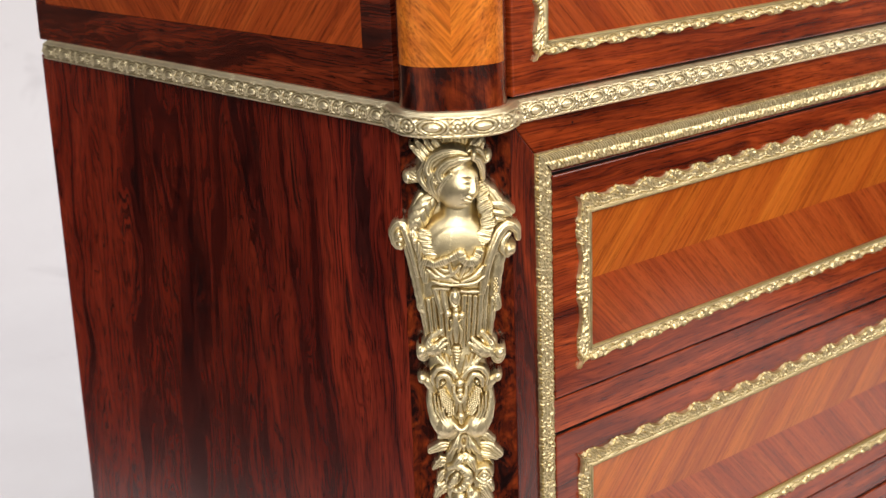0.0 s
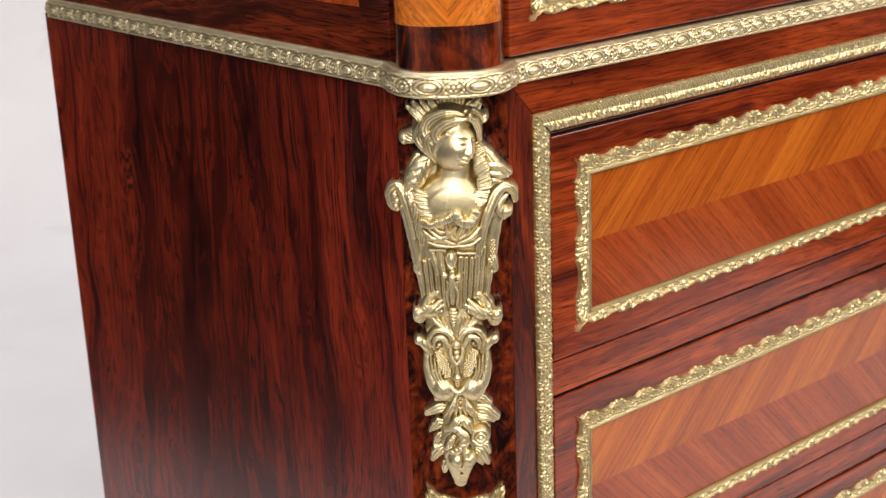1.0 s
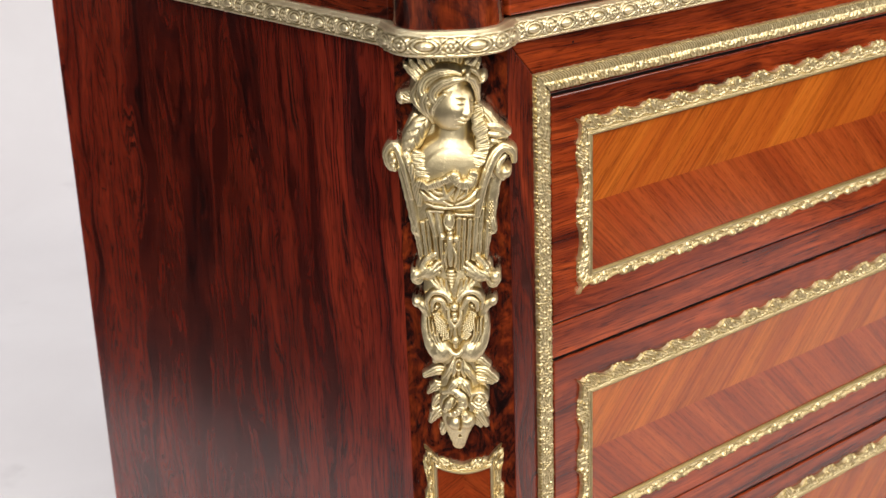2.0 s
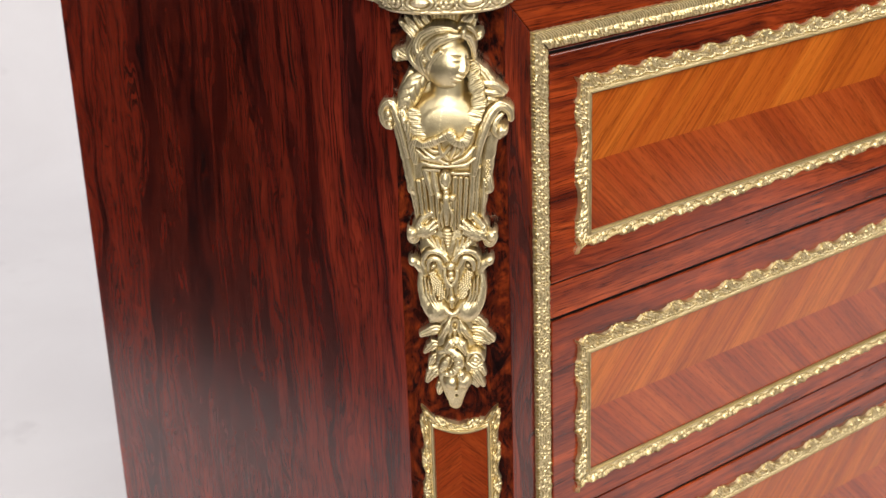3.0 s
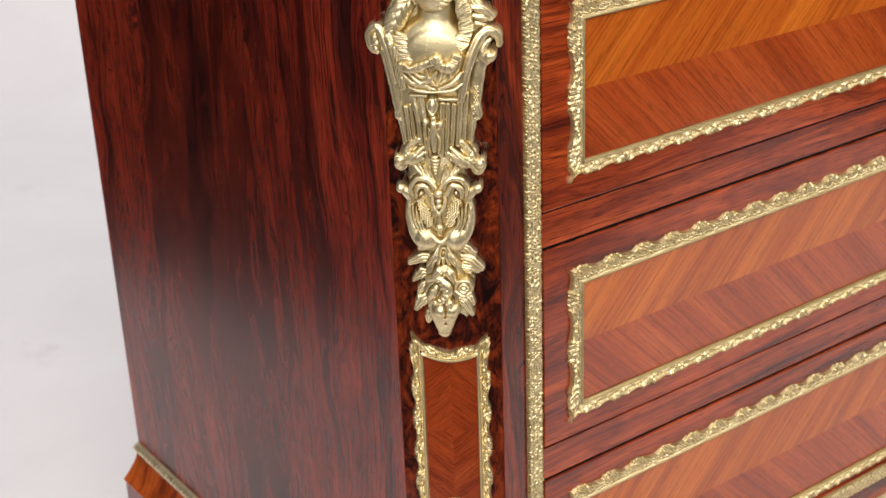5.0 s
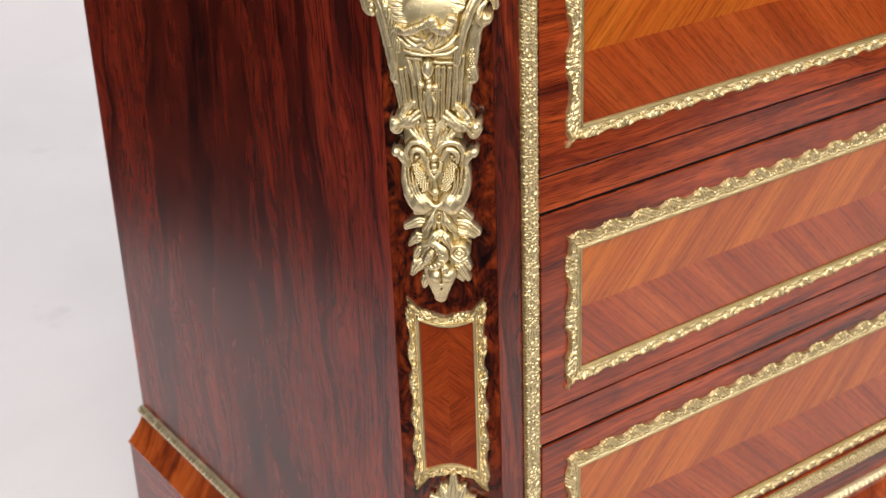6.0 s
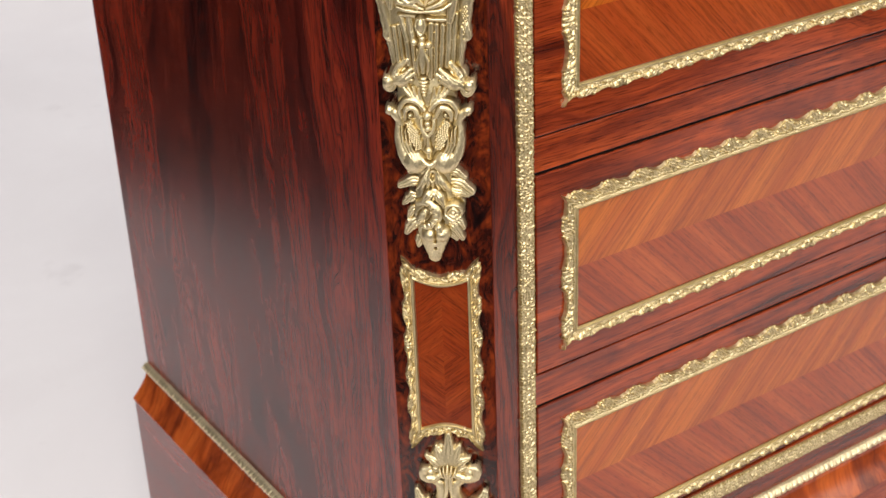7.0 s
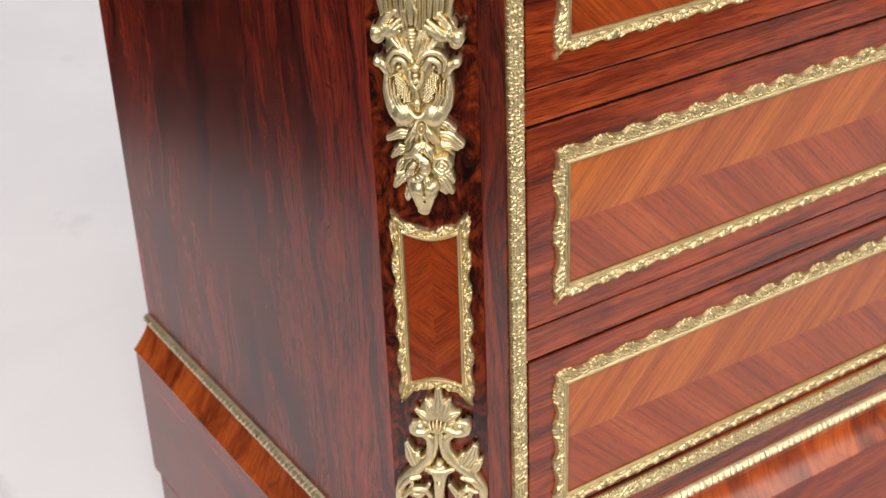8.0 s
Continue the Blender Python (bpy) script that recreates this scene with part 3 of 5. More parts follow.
# ---- gilt band round the drawers ----
def leaf_band(name, x0, x1, z0, z1, wide, y, seed, step=0.0004, rows=28):
    """The flat cast border: small leaves in two rows along the top, leafy rings down the sides."""
    sheets = []
    corners = [np.array((x0, y, z0)), np.array((x1, y, z0)), np.array((x1, y, z1)), np.array((x0, y, z1))]
    n = np.array((0.0, -1.0, 0.0))
    reach = ((0.40, False), (0.0, False), (0.40, True), (9.0, False))
    for k in range(4):
        a, b = corners[k], corners[(k + 1) % 4]
        length = np.linalg.norm(b - a)
        d = (b - a) / length
        inward = np.array((-d[2], 0, d[0]))
        s = steps(length, step, *reach[k])
        t = np.linspace(0, 1, rows)[None, :]
        off = t * wide
        jit = 0.0005 * wobble(0.35 * s, 0.3 * off, seed + 2)
        if k == 2:
            # hooked leaves over a row of overlapping lobes
            slant = s + 0.0026 * np.sin(math.pi * t * 1.6) + jit
            hook = np.abs(np.sin(math.pi * slant / 0.0044))
            upper = (0.0014 * hook ** 0.6 - 0.0008 * ridge(hook - 1, 0.12)) * np.clip(t / 0.10, 0, 1) * np.clip((0.52 - t) / 0.05, 0, 1)
            grow = 0.0011 * np.sin(s * 390) + 0.0009 * np.sin(s * 1013 + 1)
            cell = ((s - 0.0030 * (t - 0.7) * 3 + 2.2 * jit + grow) / 0.0050) % 1.0 - 0.5
            lobes = (0.0024 + 0.0007 * wobble(0.2 * s, 0 * s, seed + 9)) * np.sqrt(np.clip(1 - (cell / 0.52) ** 2 - ((t - 0.73) / 0.24) ** 2, 0, 1)) + 0.0008 * cell * ridge(t - 0.72, 0.2)
            height = 0.0012 + upper + lobes + 0.0006 * ridge(t - 0.05, 0.04)
        else:
            p0 = 0.0098
            ph = ((s + jit) / p0 + 0.22 * np.sin(2 * math.pi * s / 0.047) + 0.12 * np.sin(2 * math.pi * s / 0.0191)) % 1.0 - 0.5
            da, db = ph * p0, off - 0.56 * wide
            ring = np.sqrt(da ** 2 + db ** 2)
            ang = np.arctan2(db, da)
            height = 0.0013 + 0.0009 * ridge(ring - 0.0036 - 0.0006 * np.sin(5 * ang + 40 * s), 0.0008) + 0.0010 * dome(da, db, 0.0016, 0.0014)
            height = height + 0.0008 * (0.5 + 0.5 * np.cos(6 * ang)) * ridge(ring - 0.0026, 0.0007)
            # fan of little leaves between the rings
            fa, fb = ((ph + 1.0) % 1.0 - 0.5) * p0, off - 0.12 * wide
            fan = np.arctan2(fa, fb + 0.001)
            rr = np.hypot(fa, fb)
            height = height + 0.0011 * np.abs(np.cos(3.5 * fan)) ** 0.6 * ridge(rr - 0.0036, 0.0026) * (ring > 0.0046)
            height = height + 0.0007 * np.abs(np.sin(math.pi * s / 0.0021)) * ridge(t - 0.06, 0.06) + 0.0007 * np.abs(np.sin(math.pi * s / 0.0027)) * ridge(t - 0.95, 0.06)
        height = height + 0.00016 * wobble(1.4 * s, 1.4 * off, seed + k) + 0.00020 * wobble(s, off, seed + 20 + k)
        height = height * np.clip(np.minimum(t, 1 - t) / 0.06, 0, 1) ** 0.5
        height[:, 0], height[:, -1] = -0.0006, -0.0006
        rag = (0.00022 * wobble(s, 0 * s, seed + 7) + 0.00025 * np.abs(np.sin(math.pi * s / 0.0042))) * (np.abs(t - 0.5) > 0.42)
        along = off + s / length * (length - 2 * off)
        p = a + along[..., None] * d + (off + rag)[..., None] * inward + height[..., None] * n
        sheets.append(sheet(name, p[::-1]))
    return join_sheets(name, sheets)


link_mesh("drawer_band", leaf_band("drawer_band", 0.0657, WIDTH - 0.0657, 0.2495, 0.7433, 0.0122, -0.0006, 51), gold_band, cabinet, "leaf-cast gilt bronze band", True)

# ---- waist and base mouldings ----
COL_A, COL_B, COL_E = 0.0305, 0.031, 2.5


def column_curve(a0, a1, count, grow=0.0):
    """The rounded corner column in plan, from the side (angle pi) to the front (angle 0)."""
    out = []
    for a in np.linspace(a0, a1, count):
        c, s = math.cos(a), math.sin(a)
        p = CANT_M + CANT_U * ((COL_A + grow) * math.copysign(abs(c) ** (2 / COL_E), c)) + CANT_N * ((COL_B + grow) * abs(s) ** (2 / COL_E))
        out.append((p.x, p.y))
    return out


def resample(points, step):
    """Even steps along a path; three times as wide on the far half of the front and beyond."""
    p = np.array(points)
    d = np.concatenate([[0], np.cumsum(np.linalg.norm(np.diff(p, axis=0), axis=1))])
    near = d[-1] * 0.5 + 0.02
    s = np.concatenate([np.arange(0, near, step), np.arange(near, d[-1], 3 * step), [d[-1]]])
    return np.stack([np.interp(s, d, p[:, i]) for i in range(2)], 1), s


half = [(0.0, DEPTH - 0.016), (0.0, 0.0475)] + column_curve(math.pi - 0.35, 0.35, 60) + [(0.0495, 0.0), (WIDTH / 2, 0.0)]
waist_path = half + [(WIDTH - x, y) for x, y in half[::-1]]
base_path = [(0.0, DEPTH - 0.003), (0.0, 0.0422), (0.0472, 0.0), (WIDTH - 0.0472, 0.0), (WIDTH, 0.0422), (WIDTH, DEPTH - 0.003)]


def path_normals(p):
    t = np.gradient(p, axis=0)
    t /= np.linalg.norm(t, axis=1)[:, None] + 1e-12
    n = np.stack([t[:, 1], -t[:, 0]], 1)
    k = np.ones(13) / 13
    for i in range(2):
        n[:, i] = np.convolve(np.pad(n[:, i], 6, mode="edge"), k, "valid")
    n /= np.linalg.norm(n, axis=1)[:, None] + 1e-12
    return n


def waist_moulding(name):
    p, s = resample(waist_path, 0.0004)
    n = path_normals(p)
    if n[5, 0] > 0:
        n = -n
    s = s[:, None]
    q = np.linspace(0, 1, 40)[None, :]
    tall = Z_UPPER - Z_WAIST + 0.001
    # section: small foot, round belly, plain sloping top
    out = np.interp(q, [0, 0.03, 0.10, 0.25, 0.45, 0.62, 0.72, 0.80, 0.96, 1.0], [0.0, 0.0036, 0.0046, 0.0060, 0.0070, 0.0066, 0.0056, 0.0048, 0.0026, -0.002])
    z = np.interp(q, [0, 0.03, 0.10, 0.78, 0.83, 0.97, 1.0], [0.0, 0.0, 0.0008, 0.0122, 0.0128, tall - 0.0006, tall - 0.0006])
    pitch = 0.0252
    ph = ((s / pitch) % 1.0) - 0.5
    dv = z - 0.0066
    du = ph * pitch
    # egg in a double rim
    oval = np.sqrt((du / 0.0072) ** 2 + (dv / 0.0044) ** 2)
    rel = 0.0024 * np.sqrt(np.clip(1 - (oval / 0.56) ** 2, 0, 1)) + 0.0013 * ridge(oval - 0.80, 0.10) + 0.0011 * ridge(oval - 1.10, 0.09)
    # rosette of six petals
    fu = ((s / pitch + 0.5) % 1.0 - 0.5) * pitch
    r = np.hypot(fu, dv)
    ang = np.arctan2(dv, fu)
    rel = rel + 0.0013 * ridge(r - 0.0024, 0.0009) * (0.35 + 0.65 * np.abs(np.cos(3 * ang))) + 0.0016 * dome(fu, dv, 0.0012, 0.0012)
    # scrolled stems winding from rim to rim, with leaf tips
    wind = 0.0047 * np.cos(2 * math.pi * s / pitch)
    for e in (-1, 1):
        rel = rel + 0.0012 * ridge(dv - e * wind, 0.0006) * (oval > 1.05)
        rel = rel + 0.0013 * dome(np.abs(fu) - 0.0042, dv - e * 0.0034, 0.0012, 0.0011)
    rel = rel + 0.0008 * ridge(z - 0.0013, 0.0005) * (0.6 + 0.4 * np.abs(np.sin(math.pi * s / 0.0021))) + 0.0006 * ridge(z - 0.0121, 0.0005)
    rel = (rel + 0.00010 * wobble(1.3 * s, 1.3 * z, 5)) * ((z > 0.0003) & (z < 0.0126)) - 0.0009 * ((z > 0.0020) & (z < 0.0114))
    o = out + 0.78 * rel
    pts = np.empty((*o.shape, 3))
    pts[..., 0] = p[:, 0, None] + n[:, 0, None] * o
    pts[..., 1] = p[:, 1, None] + n[:, 1, None] * o
    pts[..., 2] = Z_WAIST + z
    return join_sheets(name, [sheet(name, pts)])


def rope_moulding(name, path, z0, tall, out, pitch, seed):
    p, s = resample(path, 0.0006)
    n = path_normals(p)
    if n[5, 0] > 0:
        n = -n
    s = s[:, None]
    q = np.linspace(0, 1, 16)[None, :]
    o = out * np.sin(math.pi * np.clip(q, 0.02, 0.98)) ** 0.5
    lobe = np.abs(np.sin(math.pi * (s + 0.003 * np.sin(math.pi * q)) / pitch))
    o = o + (0.0024 * lobe ** 0.8 - 0.0008 * ridge(lobe - 1, 0.1)) * ridge(q - 0.5, 0.32) + 0.0003 * wobble(s, q * tall, seed)
    o[:, 0], o[:, -1] = -0.002, -0.002
    pts = np.empty((*o.shape, 3))
    pts[..., 0] = p[:, 0, None] + n[:, 0, None] * o
    pts[..., 1] = p[:, 1, None] + n[:, 1, None] * o
    pts[..., 2] = z0 + q * tall + 0 * s
    return join_sheets(name, [sheet(name, pts)])


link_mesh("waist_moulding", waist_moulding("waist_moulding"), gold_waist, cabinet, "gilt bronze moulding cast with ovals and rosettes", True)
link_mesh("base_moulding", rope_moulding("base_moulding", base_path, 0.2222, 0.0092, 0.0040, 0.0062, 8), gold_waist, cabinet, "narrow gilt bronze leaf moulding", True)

# ---- upper case ----
U0 = Z_UPPER
for flip in (False, True):
    bits = [("crossband", block(0.0, 0.0185, 0.045, DEPTH, U0, 0.806, 0.0003), rose_cross),
            ("crossband", block(0.0, 0.0185, 0.045, 0.0720, 0.8062, Z_TOP, 0.0003), rose_cross),
            ("crossband", block(0.0, 0.0185, 0.4682, DEPTH, 0.8062, Z_TOP, 0.0003), rose_cross),
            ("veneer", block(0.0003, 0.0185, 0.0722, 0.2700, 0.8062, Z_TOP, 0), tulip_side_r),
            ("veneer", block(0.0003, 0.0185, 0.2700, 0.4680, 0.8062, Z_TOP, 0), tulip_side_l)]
    for nm, bm, mt in bits:
        part(nm, mirrored(bm) if flip else bm, mt, cabinet)


def column_piece(a0, a1, z0, z1, flip):
    bm = bmesh.new()
    rim = column_curve(a0, a1, 28)
    inner = [(x + (CANT_M.x - x) * 0.3, y + (CANT_M.y - y) * 0.3) for x, y in rim[::-1]]

    outline = rim + inner
    low = [bm.verts.new((x, y, z0)) for x, y in outline]
    top = [bm.verts.new((x, y, z1)) for x, y in outline]
    for i in range(len(outline)):
        j = (i + 1) % len(outline)
        bm.faces.new((low[i], low[j], top[j], top[i]))
    bm.faces.new(low[::-1]), bm.faces.new(top)
    ends = {0, len(rim) - 1, len(rim), len(outline) - 1}
    for e in bm.edges:
        a, b = (v.co for v in e.verts)
        flat = abs(a.z - b.z) < 1e-6
        e.smooth = not (flat or any(e.verts[0] in (low[i], top[i]) for i in ends))
    bmesh.ops.recalc_face_normals(bm, faces=bm.faces)
    return mirrored(bm) if flip else bm


for flip in (False, True):
    part("column_base", column_piece(math.pi, 0.0, U0 - 0.004, 0.8020, flip), burl_column, cabinet, "dark burl foot of rounded corner column", True)
    part("column_edge", column_piece(math.pi, 2.80, 0.8021, Z_TOP, flip), rose_upright, cabinet, "", True)
    part("column_edge", column_piece(0.42, 0.0, 0.8021, Z_TOP, flip), rose_upright, cabinet, "", True)
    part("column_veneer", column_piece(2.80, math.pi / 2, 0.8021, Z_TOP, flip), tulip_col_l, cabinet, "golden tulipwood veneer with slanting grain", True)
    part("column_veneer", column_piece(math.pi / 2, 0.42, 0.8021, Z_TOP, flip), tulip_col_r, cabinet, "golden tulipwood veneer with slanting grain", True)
fall = part("fall_front", block(0.0455, WIDTH - 0.0455, -0.0045, 0.03, U0 + 0.002, Z_TOP - 0.01, 0.0012), rose_drawer, cabinet, "closed rosewood fall front with gilt frame")
FX0, FZ0 = 0.0725, 0.8085
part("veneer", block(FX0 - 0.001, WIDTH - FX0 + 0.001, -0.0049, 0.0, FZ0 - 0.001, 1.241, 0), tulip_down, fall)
link_mesh("frame", scroll_frame("frame", (FX0, -0.0045, FZ0), (1, 0, 0), (0, 0, 1), (0, -1, 0), WIDTH - 2 * FX0, 1.24 - FZ0, 33, 0.0105, 0.0005, 26, 0.36), gold, fall, "scalloped gilt bronze frame", True)
part("cabinet_top", block(-0.012, WIDTH + 0.012, -0.02, DEPTH, Z_TOP, Z_TOP + 0.02, 0.002), rose_cross, cabinet)
part("back_panel", block(0.0187, WIDTH - 0.0187, DEPTH - 0.0019, DEPTH + 0.003, 0.08, Z_TOP - 0.001, 0), inner_wood, cabinet)


# ---- cast mounts on the canted corner ----
def on_cant(u, v, n):
    """Millimetres across, height in millimetres, millimetres out from the canted face."""
    return CANT_M + CANT_U * (u / 1000) + CANT_N * (n / 1000) + Vector((0, 0, v / 1000))




def spline(ctrl, count):
    c = np.array(ctrl, float)
    c = np.vstack([2 * c[0] - c[1], c, 2 * c[-1] - c[-2]])
    out = []
    spans = len(c) - 3
    for k in np.linspace(0, spans - 1e-6, count):
        i, t = int(k), k - int(k)
        a, b, d, e = c[i:i + 4]
        out.append(0.5 * (2 * b + (d - a) * t + (2 * a - 5 * b + 4 * d - e) * t * t + (3 * b - a - 3 * d + e) * t ** 3))
    return np.array(out)


class Relief:
    """A deep cast relief on the canted corner: heights in mm over a grid of (across, height), worked with masses, strokes, pleats and punched dots."""

    def __init__(self, u0, u1, v0, v1, step=0.26):
        self.u = np.arange(u0, u1, step)
        self.v = np.arange(v0, v1, step)
        self.h = np.full((len(self.v), len(self.u)), -3.0)

    def window(self, u0, u1, v0, v1):
        a, b = np.searchsorted(self.u, (u0, u1))
        c, d = np.searchsorted(self.v, (v0, v1))
        return (slice(c, d), slice(a, b)), self.u[None, a:b], self.v[c:d, None]

    def blend(self, w, top, k=0.7):
        """Smooth maximum: the new form melts into the old one over about k mm."""
        old = self.h[w]
        m = np.clip(0.5 + 0.5 * (top - old) / k, 0, 1)
        self.h[w] = old * (1 - m) + top * m + k * m * (1 - m)

    def mass(self, place, ru, rv, rn, k=0.7, cut=0.0):
        """A rounded boss; with cut, a dent of that depth instead."""
        u, v, n = place
        w, gu, gv = self.window(u - ru, u + ru, v - rv, v + rv)
        d = ((gu - u) / ru) ** 2 + ((gv - v) / rv) ** 2
        if cut:
            self.h[w] -= cut * np.clip(1 - d, 0, 1)
        else:
            self.blend(w, np.where(d < 1, n - rn + rn * np.sqrt(np.clip(1 - d, 0, 1)), -9), k)

    def near(self, ctrl, reach):
        p = spline(ctrl, max(12, int(2.4 * np.abs(np.diff(np.array(ctrl)[:, :2], axis=0)).sum())))
        w, gu, gv = self.window(p[:, 0].min() - reach, p[:, 0].max() + reach, p[:, 1].min() - reach, p[:, 1].max() + reach)
        best = np.full((gv.shape[0], gu.shape[1]), 1e9)
        index = np.zeros(best.shape, int)
        for i in range(len(p)):
            d = (gu - p[i, 0]) ** 2 + (gv - p[i, 1]) ** 2
            closer = d < best
            best[closer] = d[closer]
            index[closer] = i
        tang = np.gradient(p[:, :2], axis=0)
        tang /= np.linalg.norm(tang, axis=1)[:, None] + 1e-9
        side = tang[index, 0] * (gv - p[index, 1]) - tang[index, 1] * (gu - p[index, 0])
        run = np.concatenate([[0], np.cumsum(np.linalg.norm(np.diff(p[:, :2], axis=0), axis=1))])
        along = run[index] + tang[index, 0] * (gu - p[index, 0]) + tang[index, 1] * (gv - p[index, 1])
        return w, np.sqrt(best), side, index / (len(p) - 1), along, p[index, 2]

    def stroke(self, ctrl, widths, round_=0.8, strands=0, k=0.5, twist=0.0, tooth=0.0, add=0.0):
        """A rounded ridge whose crest follows the control points. strands: grooves lengthwise; twist: turns them to a rope or braid;
        tooth: nicks its edge; add: raises (or sinks) what is there instead."""
        widths = np.atleast_1d(widths).astype(float)
        w, d, side, t, along, crest = self.near(ctrl, widths.max() + 0.6)
        wide = np.interp(t, np.linspace(0, 1, len(widths)), widths)
        if tooth:
            wide = wide * (1 - tooth * np.abs(np.sin(along * 1.1)))
        q = np.clip(d / wide, 0, 1)
        if add:
            self.h[w] += add * (1 - q * q) ** 1.5
            return
        top = crest - wide * round_ * (1 - np.sqrt(1 - q * q))
        if strands:
            phase = strands * math.pi * side / wide / 2 + (twist * along if twist else 0)
            if twist < 0:
                phase = strands * math.pi * np.abs(side) / wide / 2 + twist * along
            groove = np.abs(np.cos(phase)) ** 0.6
            top = top - 0.22 * wide.clip(0, 4) * (1 - groove) * (1 - 0.5 * q)
        self.blend(w, np.where(q < 1, top, -9), k)

    def pleats(self, ctrl, half, pitch, deep=0.9, lean=0.0):
        """A ruffle: a flat strip with folds across it and an uneven edge."""
        w, d, side, t, along, crest = self.near(ctrl, half * 1.2)
        vary = along + lean * side + 0.35 * np.sin(along * 1.3) * pitch
        fold = np.abs(np.sin(math.pi * vary / pitch))
        edge = half * (0.84 + 0.16 * fold + 0.12 * np.sin(along * 0.7 + 1))
        q = np.clip(d / edge, 0, 1)
        outer = np.clip(0.5 + 0.5 * side / half, 0, 1)
        top = crest - 0.5 * q ** 4 - deep * (1 - fold ** 0.7) * (0.15 + 0.85 * outer) - 0.8 * (1 - outer) + 0.4 * outer
        self.blend(w, np.where(q < 1, top, -9), 0.35)

    def dots(self, ctrl, half, pitch, size=0.9):
        """Punched beads in staggered rows over a strip."""
        p = spline(ctrl, 40)
        run = np.concatenate([[0], np.cumsum(np.linalg.norm(np.diff(p[:, :2], axis=0), axis=1))])
        tang = np.gradient(p[:, :2], axis=0)
        tang /= np.linalg.norm(tang, axis=1)[:, None] + 1e-9
        for i, s in enumerate(np.arange(0, run[-1], pitch * 0.87)):
            c = np.array([np.interp(s, run, p[:, j]) for j in range(3)])
            x = np.array([np.interp(s, run, tang[:, j]) for j in range(2)])
            reach = half * math.sin(math.pi * min(max(s / run[-1], 0.12), 0.88)) ** 0.5
            for o in np.arange(-reach + (i % 2) * pitch / 2, reach + 0.01, pitch):
                self.mass((c[0] - x[1] * o, c[1] + x[0] * o, c[2] + size * 0.7 - 0.05 * o * o), size, size, size * 1.2, 0.15)

    def splat(self, points):
        """Raise the grid to a dense cloud of (across, height, out)."""
        i = np.rint((points[:, 1] - self.v[0]) / (self.v[1] - self.v[0])).astype(int)
        j = np.rint((points[:, 0] - self.u[0]) / (self.u[1] - self.u[0])).astype(int)
        np.maximum.at(self.h, (i, j), points[:, 2])

    def soften(self, times, keep=0.5):
        for _ in range(times):
            h = np.pad(self.h, 1, mode="edge")
            mean = (h[:-2, 1:-1] + h[2:, 1:-1] + h[1:-1, :-2] + h[1:-1, 2:]) / 4
            self.h = keep * self.h + (1 - keep) * mean

    def cast(self, name, label, seed, calm=(0, 0, 0.01)):
        """Chase, warp a little by hand, and link as a shell about 2 mm thick. calm: a smooth round (across, height, radius)."""
        self.soften(1, 0.6)
        gu, gv = self.u[None, :] / 1000, self.v[:, None] / 1000
        rough = 1 - np.exp(-(((self.u[None, :] - calm[0]) / calm[2]) ** 2 + ((self.v[:, None] - calm[1]) / (1.65 * calm[2])) ** 2) ** 2)
        hollow = self.h - self.smoothed(9)
        self.h = self.h + rough * (0.24 * np.clip(hollow, -1.6, 0.5) + 0.05 * wobble(1.1 * gu, 1.1 * gv, seed) + 0.03 * wobble(2.4 * gu, 2.4 * gv, seed + 1))
        solid = self.h > 0.2
        edge = np.full(self.h.shape, -9.0)
        for axis in (0, 1):
            for by in (-1, 1):
                edge = np.maximum(edge, np.where(np.roll(solid, by, axis), np.roll(self.h, by, axis), -9.0))
        h = np.where(solid, self.h, np.maximum(edge - 2.2, -1.2)) / 1000
        du = 0.18 * rough * wobble(0.55 * gu, 0.55 * gv, seed + 2)
        dv = 0.18 * rough * wobble(0.55 * gu, 0.55 * gv, seed + 3)
        pts = np.array(CANT_M) + np.array(CANT_U) * ((self.u[None, :] + du) / 1000)[..., None] + np.array(CANT_N) * h[..., None] + np.array((0, 0, 1.0)) * ((self.v[:, None] + dv) / 1000)[..., None]
        verts, quads = sheet(name, pts)
        live = (solid[:-1, :-1] | solid[1:, :-1] | solid[1:, 1:] | solid[:-1, 1:]).ravel()
        quads = quads[live][:, ::-1]
        used, back = np.unique(quads, return_inverse=True)
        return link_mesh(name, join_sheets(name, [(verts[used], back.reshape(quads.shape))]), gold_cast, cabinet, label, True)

    def smoothed(self, times):
        h = self.h
        for _ in range(times):
            p = np.pad(h, 1, mode="edge")
            h = 0.4 * h + 0.15 * (p[:-2, 1:-1] + p[2:, 1:-1] + p[1:-1, :-2] + p[1:-1, 2:])
        return h


